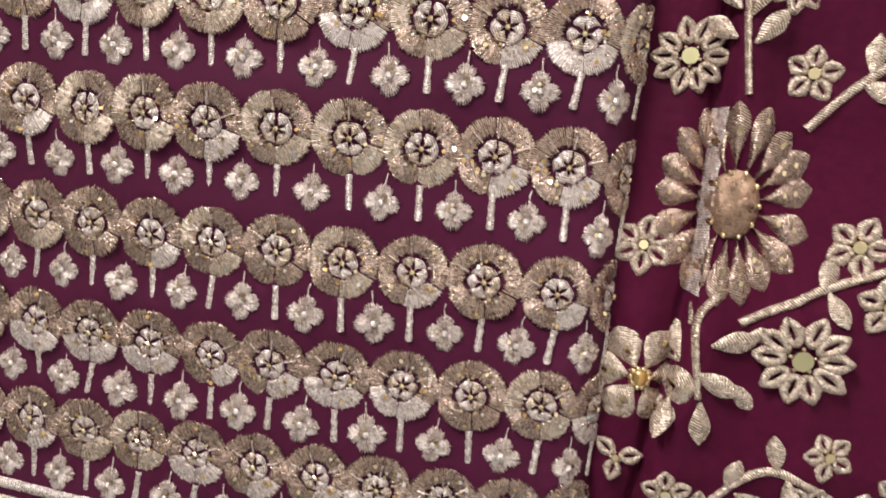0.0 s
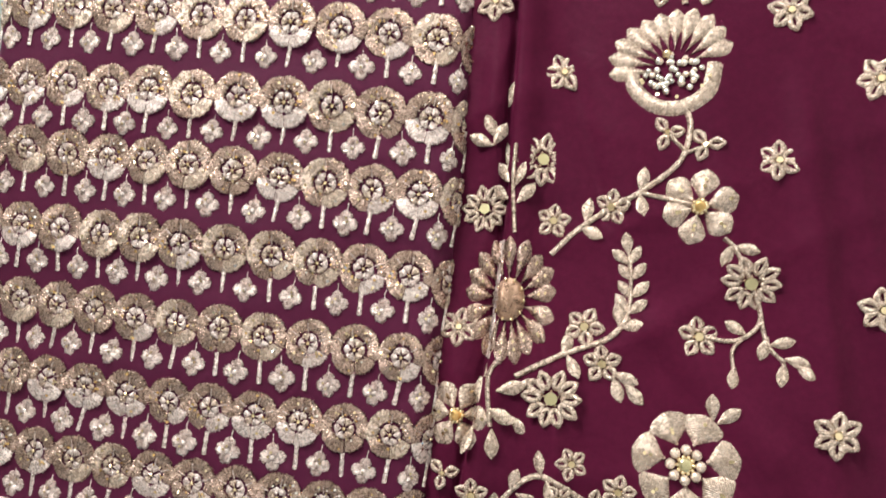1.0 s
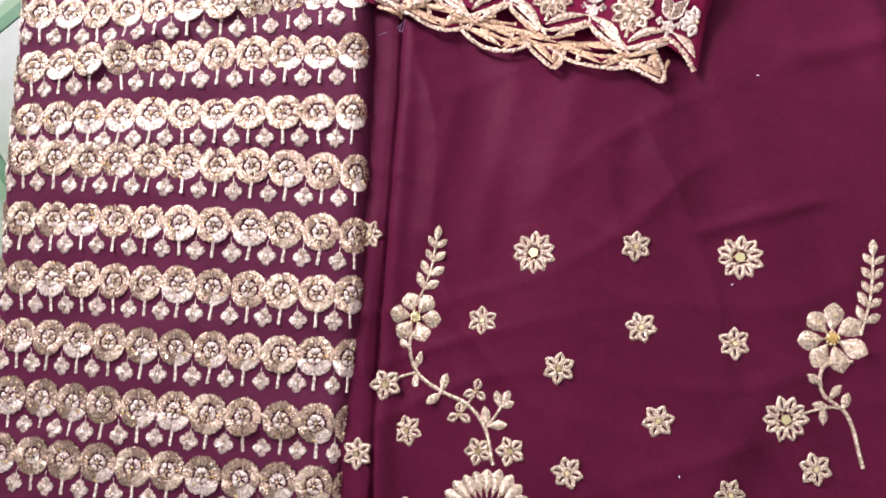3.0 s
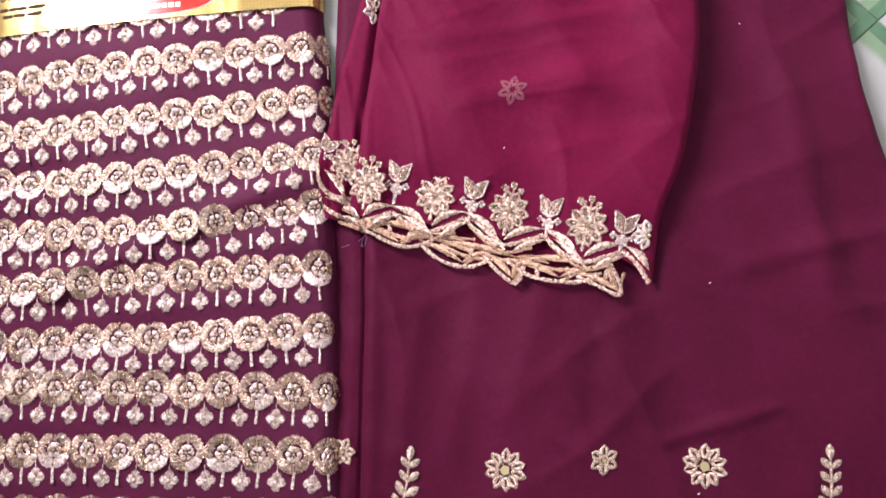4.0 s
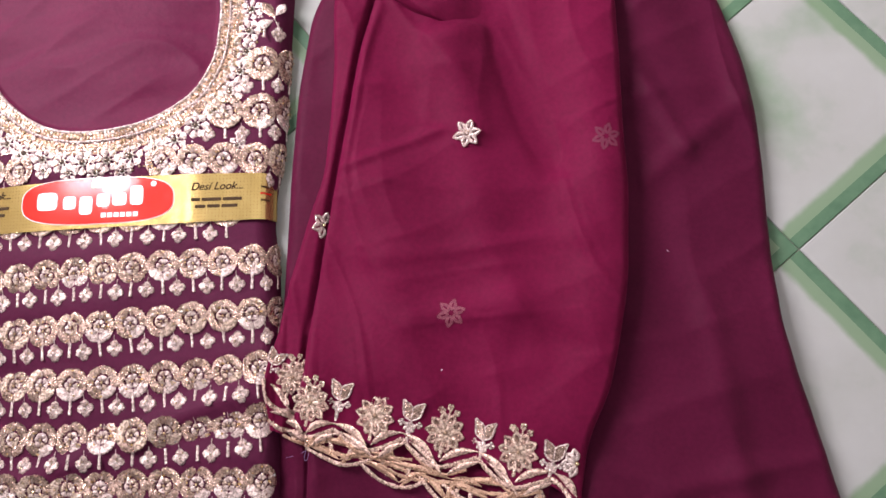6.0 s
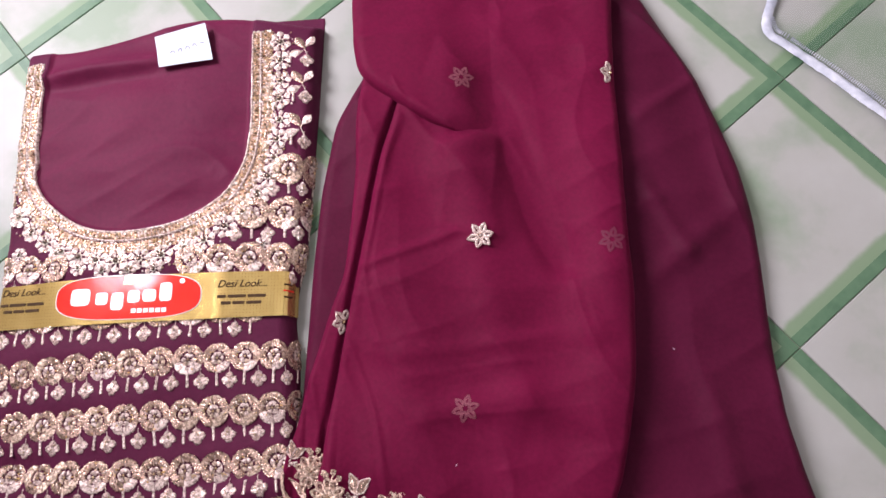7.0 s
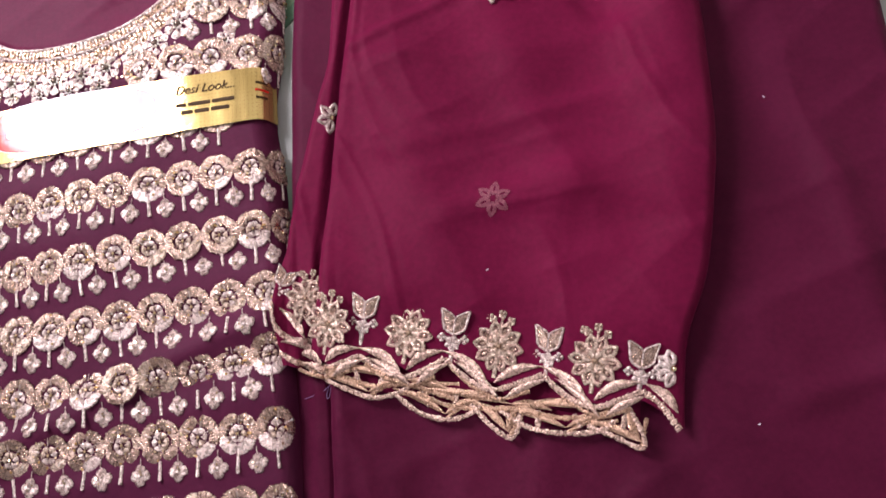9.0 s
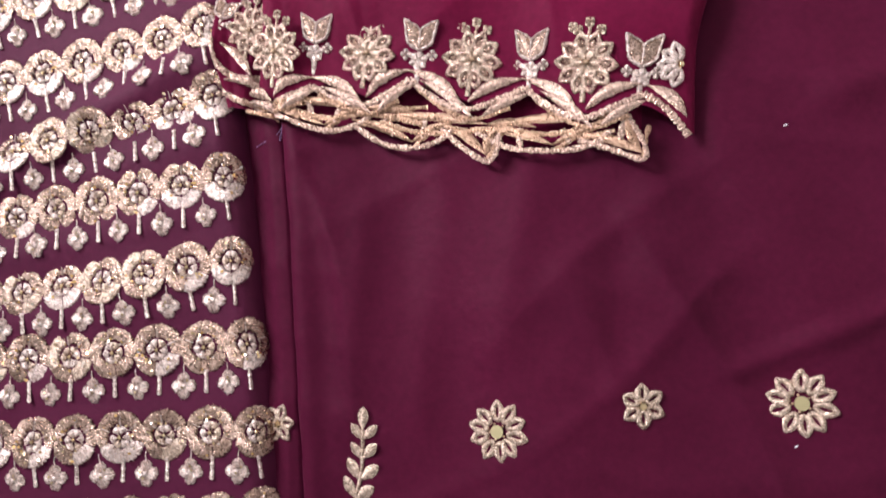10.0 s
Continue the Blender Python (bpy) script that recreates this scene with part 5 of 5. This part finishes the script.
def hem_tulip(seed):
    """A two-eared tulip: two filled halves with pale corded edges over a small bud."""
    rnd = random.Random(seed)
    sh = Sheet(M_PALE, M_HEM, M_GOLD)
    for q in (-1, 1):
        outer = smooth_line([(0, -0.0075), (0.0072 * q, -0.0035), (0.0092 * q, 0.0038), (0.0106 * q, 0.0112)], 0.0016)
        inner = smooth_line([(0, -0.0065), (0.0001 * q, 0.0040), (0.0036 * q, 0.0078), (0.0106 * q, 0.0112)], 0.0016)
        n = min(len(outer), len(inner))
        rows, uvs = [], []
        for i in range(n):
            (ax, ay), (bx, by) = outer[i * (len(outer) - 1) // (n - 1)], inner[i * (len(inner) - 1) // (n - 1)]
            rows.append([(ax + (bx - ax) * f, ay + (by - ay) * f, z) for f, z in ((0, 0.0), (0.2, 0.0011), (0.5, 0.0014), (0.8, 0.0011), (1, 0.0001))])
            uvs.append([(f * 0.008, i * 0.0016 + f * 0.002) for f in (0, 0.2, 0.5, 0.8, 1)])
        sh.grid(rows, uvs, 2)
        rope(sh, outer, 0.0022, 0.0017, 0, 0.001, 0.25, False)
        rope(sh, inner, 0.0015, 0.0017, 0, 0.001, 0.25, False)
    for k in range(6):
        petal(sh, 0, -0.014, 60 * k + 20, 0.0062, 0.0046, 0.0016, 0, 0.7, 5, 3, 0.15, rnd)
    for dx in (-0.0085, 0.0085):
        for k in range(4):
            petal(sh, dx, -0.0105, 90 * k, 0.0036, 0.0034, 0.0014, 0, 0.8, 4, 2, 0.1, rnd)
    rope(sh, [(0, -0.014), (0, -0.028)], 0.0036, 0.0012, 0, 0.002)
    return sh.mesh("hem_tulip", False)


HEMF, HEMT = hem_flower(1), hem_tulip(2)
for x, y in ((0.0710, 0.519), (0.1245, 0.507), (0.1815, 0.492), (0.2400, 0.476)):
    set_on("hem_flower", HEMF, dupatta, dupatta_height, x, y, -15, 0.92, 0.0008)
for x, y in ((0.0960, 0.529), (0.1555, 0.511), (0.2135, 0.494), (0.2685, 0.477)):
    set_on("hem_tulip", HEMT, dupatta, dupatta_height, x, y - 0.0025, -14, 0.86, 0.0008)
set_on("hem_flower", HEMF, dupatta, dupatta_low, 0.0530, 0.540, -20, 0.82, 0.0008)
set_on("hem_tulip", HEMT, dupatta, dupatta_low, 0.0375, 0.556, -28, 0.72, 0.0010)
half_flower("hem_flower", 0.2860, 0.466, (100, 135, 170, 205, 240), dupatta_height)


def hem_rope(pts, width, height, lift=0.0006, material=M_HEM):
    sh = Sheet(material)
    rope(sh, pts, width, 0.0007, 0, 0.0009, 0.30, True, lift, 0.45)
    part("hem_cord", sh.mesh("hem_cord", False, height), dupatta)


LOWS = ((0.064, 0.4905), (0.118, 0.4795), (0.174, 0.4655), (0.234, 0.4485))
HIGHS = ((0.040, 0.499), (0.089, 0.4965), (0.146, 0.4880), (0.207, 0.4715), (0.2655, 0.4550))
def back_cord_height(x, y):
    return np.maximum(skirt_height(x, y), kurti_height(x, y)) + 0.0068


def hem_leaf(x0, y0, x1, y1, width, height, lift, bend, thread=M_HEM):
    """A satin leaf from one point to another, as three short petals of stitches on a bent line."""
    sh = Sheet(thread)
    ang, ln = math.degrees(math.atan2(y1 - y0, x1 - x0)), math.hypot(x1 - x0, y1 - y0)
    petal(sh, 0, 0, 0, ln, width, 0.0016, 0, 0.12, 12, 4, 0.10)
    ca, sa = math.cos(radians(ang)), math.sin(radians(ang))
    sh.v = [(x0 + px * ca - (py + bend * math.sin(math.pi * px / ln)) * sa, y0 + px * sa + (py + bend * math.sin(math.pi * px / ln)) * ca, pz + lift) for px, py, pz in sh.v]
    part("hem_leaf", sh.mesh("hem_leaf", True, height), dupatta)


for k, (lx, ly) in enumerate(LOWS):
    (ax, ay), (bx, by) = HIGHS[k], HIGHS[k + 1]
    scallop = [(ax, ay), (ax * 0.6 + lx * 0.4, ay * 0.45 + ly * 0.55), (lx, ly), (bx * 0.6 + lx * 0.4, by * 0.45 + ly * 0.55), (bx, by)]
    hem_rope(scallop, 0.0034, dupatta_height, 0.0006, M_HEM)
    # back cord: its shade is put into the darker thread colour
    hem_rope([(x + 0.004, y - 0.0060) for x, y in scallop[:4]], 0.0026, back_cord_height, 0.0018, M_GROUND_SHADE)
    hem_leaf(ax, ay + 0.005, lx - 0.002, ly + 0.004, 0.0062, dupatta_height, 0.0010, 0.0035)
    hem_leaf(bx, by + 0.005, lx + 0.002, ly + 0.004, 0.0062, dupatta_height, 0.0010, -0.0035)
    hem_leaf(ax + 0.006, ay - 0.002, lx + 0.004, ly - 0.006, 0.0050, back_cord_height, 0.0024, 0.002)
    hem_leaf(bx + 0.004, by - 0.003, lx + 0.008, ly - 0.006, 0.0050, back_cord_height, 0.0024, -0.002)
hem_rope([(0.2655, 0.455), (0.275, 0.446), (0.284, 0.430)], 0.0036, dupatta_height, 0.0006, M_HEM)
hem_leaf(0.268, 0.459, 0.2845, 0.440, 0.0060, dupatta_height, 0.0010, 0.003)
hem_rope([(0.0290, 0.540), (0.0310, 0.524), (0.0400, 0.514), (0.0560, 0.511)], 0.0034, dupatta_low, 0.0012, M_HEM)
hem_leaf(0.0350, 0.535, 0.0500, 0.513, 0.0060, dupatta_low, 0.0012, 0.002)
hem_rope([(0.0330, 0.505), (0.0450, 0.497), (0.0660, 0.492)], 0.0036, dupatta_low, 0.0030, M_HEM)
hem_leaf(0.0350, 0.512, 0.0560, 0.503, 0.0056, dupatta_low, 0.0026, 0.003)
BACKS = (((0.052, 0.490), (0.070, 0.481), (0.094, 0.469), (0.110, 0.469), (0.121, 0.473)), ((0.110, 0.470), (0.126, 0.456), (0.143, 0.450), (0.156, 0.451), (0.166, 0.456)),
         ((0.160, 0.458), (0.170, 0.445), (0.182, 0.435), (0.188, 0.440), (0.190, 0.449)), ((0.178, 0.452), (0.195, 0.440), (0.217, 0.4345), (0.236, 0.434), (0.247, 0.439)),
         ((0.230, 0.438), (0.245, 0.430), (0.260, 0.422), (0.262, 0.430), (0.256, 0.446)), ((0.070, 0.488), (0.096, 0.476), (0.120, 0.474), (0.150, 0.462)),
         ((0.126, 0.468), (0.150, 0.457), (0.185, 0.452), (0.210, 0.445)), ((0.190, 0.452), (0.215, 0.444), (0.240, 0.444), (0.256, 0.446)))


for k, pts in enumerate(BACKS):
    # back layer in bronze: the shade it lies in is part of the colour
    hem_rope(pts, 0.0030, back_cord_height, 0.0008, M_HEM if k < 5 else M_GROUND_SHADE)
    hem_leaf(pts[0][0], pts[0][1] + 0.003, pts[2][0], pts[2][1] + 0.0035, 0.0052, back_cord_height, 0.0003, 0.002, M_GROUND_SHADE)
    hem_leaf(pts[-1][0], pts[-1][1] + 0.004, pts[2][0], pts[2][1] + 0.0035, 0.0052, back_cord_height, 0.0003, -0.002, M_GROUND_SHADE)
    for (ax, ay), (bx, by) in zip(pts[::2], pts[1::2]):
        hem_rope([(ax, ay), ((ax + bx) / 2 + 0.002, (ay + by) / 2 + 0.005), (bx + 0.004, by + 0.009)], 0.0024, back_cord_height, 0.0004, M_GROUND_SHADE)
HEM_GRID = ((0.075, 0.484, 70, 0.010), (0.088, 0.477, 100, 0.011), (0.100, 0.473, 60, 0.009), (0.133, 0.459, 110, 0.011), (0.148, 0.455, 70, 0.010), (0.200, 0.440, 80, 0.010), (0.226, 0.437, 110, 0.009), (0.250, 0.432, 70, 0.012))
for x, y, a, ln in HEM_GRID:
    hem_rope([(x, y), (x + ln * math.cos(radians(a)), y + ln * math.sin(radians(a)))], 0.0032, back_cord_height, 0.0005, M_HEM)

# ---- loose threads and lint ----
def tube(name, pts, r, material, label, category):
    cu = bpy.data.curves.new(name, "CURVE")
    cu.dimensions, cu.bevel_depth, cu.bevel_resolution = "3D", r, 1
    sp = cu.splines.new("NURBS")
    sp.points.add(len(pts) - 1)
    for q, c in zip(sp.points, pts):
        q.co = (*c, 1)
    sp.use_endpoint_u, sp.order_u = True, 3
    tmp = new(name + "_source", cu)
    bpy.context.view_layer.update()
    me = bpy.data.meshes.new_from_object(tmp.evaluated_get(bpy.context.evaluated_depsgraph_get()))
    bpy.data.objects.remove(tmp)
    me.materials.clear()
    me.materials.append(material)
    return tagged(new(name, me), label, category)


def over(x, y, extra=0.001):
    return (x, y, float(max(skirt_height(x, y), kurti_height(x, y))) + extra)


tube("loose_thread", [over(0.075, 0.486, 0.004), over(0.062, 0.478), over(0.050, 0.474), over(0.044, 0.473)], 0.00022, M_THREAD, "thin violet loose thread by the scalloped hem", "thread")
tube("loose_thread", [over(0.064, 0.482, 0.003), over(0.060, 0.473), over(0.066, 0.470), over(0.068, 0.478, 0.002)], 0.00022, M_THREAD, "thin curled violet thread by the scalloped hem", "thread")
LR = random.Random(3)
sl_ = Sheet(M_LINT)
petal(sl_, 0, 0, 0, 0.0022, 0.0009, 0.0004, 0, 0.1, 3, 2)
SPECK = sl_.mesh("lint_speck")
for x, y in ((0.268, 0.140), (0.332, 0.429), (0.375, 0.636), (0.309, 0.275), (0.181, 0.543)):
    ob = new("lint_speck", SPECK)
    zz = float(dupatta_height(x, y)) if y == 0.543 else float(skirt_height(x, y))
    ob.location, ob.rotation_euler = (x, y, zz + 0.0003), (0, 0, LR.uniform(0, 6))
    tagged(ob, "tiny white speck of lint on the cloth", "lint", "lint on the cloth")

# ---- clear zip bag on the floor ----
bag = thing("zip_bag", "clear plastic garment bag with white zip edge on the floor", "bag")
ZIP = [(0.540, 1.045), (0.516, 0.995), (0.505, 0.965), (0.507, 0.951), (0.520, 0.939), (0.566, 0.893), (0.600, 0.857), (0.660, 0.795)]


def bag_height(x, y):
    return 0.0045 + 0.0016 * np.asarray(wave(x, y, 0.05, 61)) + 0 * np.asarray(x)


sh = Sheet(M_ZIP)
rope(sh, ZIP, 0.0100, 0.0014, 0, 0.004, 0.10)
zip_tape = part("zip_tape", sh.mesh("zip_tape", True, bag_height), bag, "white crinkled plastic zip tape")
sh = Sheet(M_ZIP)
zl_ = smooth_line([(x + 0.0055, y + 0.0045) for x, y in ZIP[2:]], 0.0022)
for i, (x, y) in enumerate(zl_[:-1]):
    a = math.atan2(zl_[i + 1][1] - y, zl_[i + 1][0] - x) + 1.57
    rope(sh, [(x - 0.0022 * math.cos(a), y - 0.0022 * math.sin(a)), (x + 0.0022 * math.cos(a), y + 0.0022 * math.sin(a))], 0.0011, 0.0012, 0, 0.002, 0.0, False, 0.0016)
part("zip_teeth", sh.mesh("zip_teeth", False, bag_height), zip_tape, "white ridged zip closure")
film = Sheet(M_FILM)
fr_rows, fr_uv = [], []
for j in range(14):
    t = j / 13
    fr_rows.append([(x + 0.30 * t, y + 0.22 * t, 0.0035 * math.sin(math.pi * min(1, t * 3)) + 0.002 * float(wave(x + 0.3 * t, y + 0.22 * t, 0.09, 8))) for x, y in smooth_line(ZIP, 0.012)])
    fr_uv.append([(0, 0)] * len(fr_rows[0]))
film.grid(fr_rows, fr_uv)
fo_ = part("film", film.mesh("bag_film", True, lambda x, y: 0.0058 + 0 * np.asarray(x)), bag, "clear crinkled plastic film")
fo_.visible_shadow = False

# ---- floor tiles ----
tile_me = box_mesh("tile", -STEP / 2 + 0.0004, STEP / 2 - 0.0004, -STEP / 2 + 0.0004, STEP / 2 - 0.0004, -0.010, 0.0, M_TILE, 0.0006)
rest = []
for i in range(-16, 16):
    for j in range(-16, 16):
        cx = NODE[0] + (i + 0.5) * STEP * E1[0] + (j + 0.5) * STEP * E2[0] + 0.0058 * E1[0] - 0.0058 * E2[0]
        cy = NODE[1] + (i + 0.5) * STEP * E1[1] + (j + 0.5) * STEP * E2[1] + 0.0058 * E1[1] - 0.0058 * E2[1]
        if not (-0.90 < cx < 2.10 and -1.62 < cy < 2.82):
            continue
        if -0.75 < cx < 1.3 and -0.9 < cy < 1.95:
            ob = part("tile", tile_me, floor)
            ob.matrix_local = pose(cx, cy, 0, 0, 0, TURN)
        else:
            rest.append((cx, cy))
verts, faces = [], []
h = STEP / 2 - 0.0005
for cx, cy in rest:
    n0 = len(verts)
    for sx, sy in ((-h, -h), (h, -h), (h, h), (-h, h)):
        x, y = cx + sx * E1[0] + sy * E2[0], cy + sx * E1[1] + sy * E2[1]
        verts += [(x, y, 0.0), (x, y, -0.0014)]
    faces.append((n0, n0 + 2, n0 + 4, n0 + 6))
    for k in range(4):
        a, b = n0 + 2 * k, n0 + 2 * ((k + 1) % 4)
        faces.append((a, a + 1, b + 1, b))
tagged(part("tile_field", mesh_from("tile_field", verts, faces, [M_TILE], smooth=False), floor, "cream tiles out towards the walls"), kind="stuff")
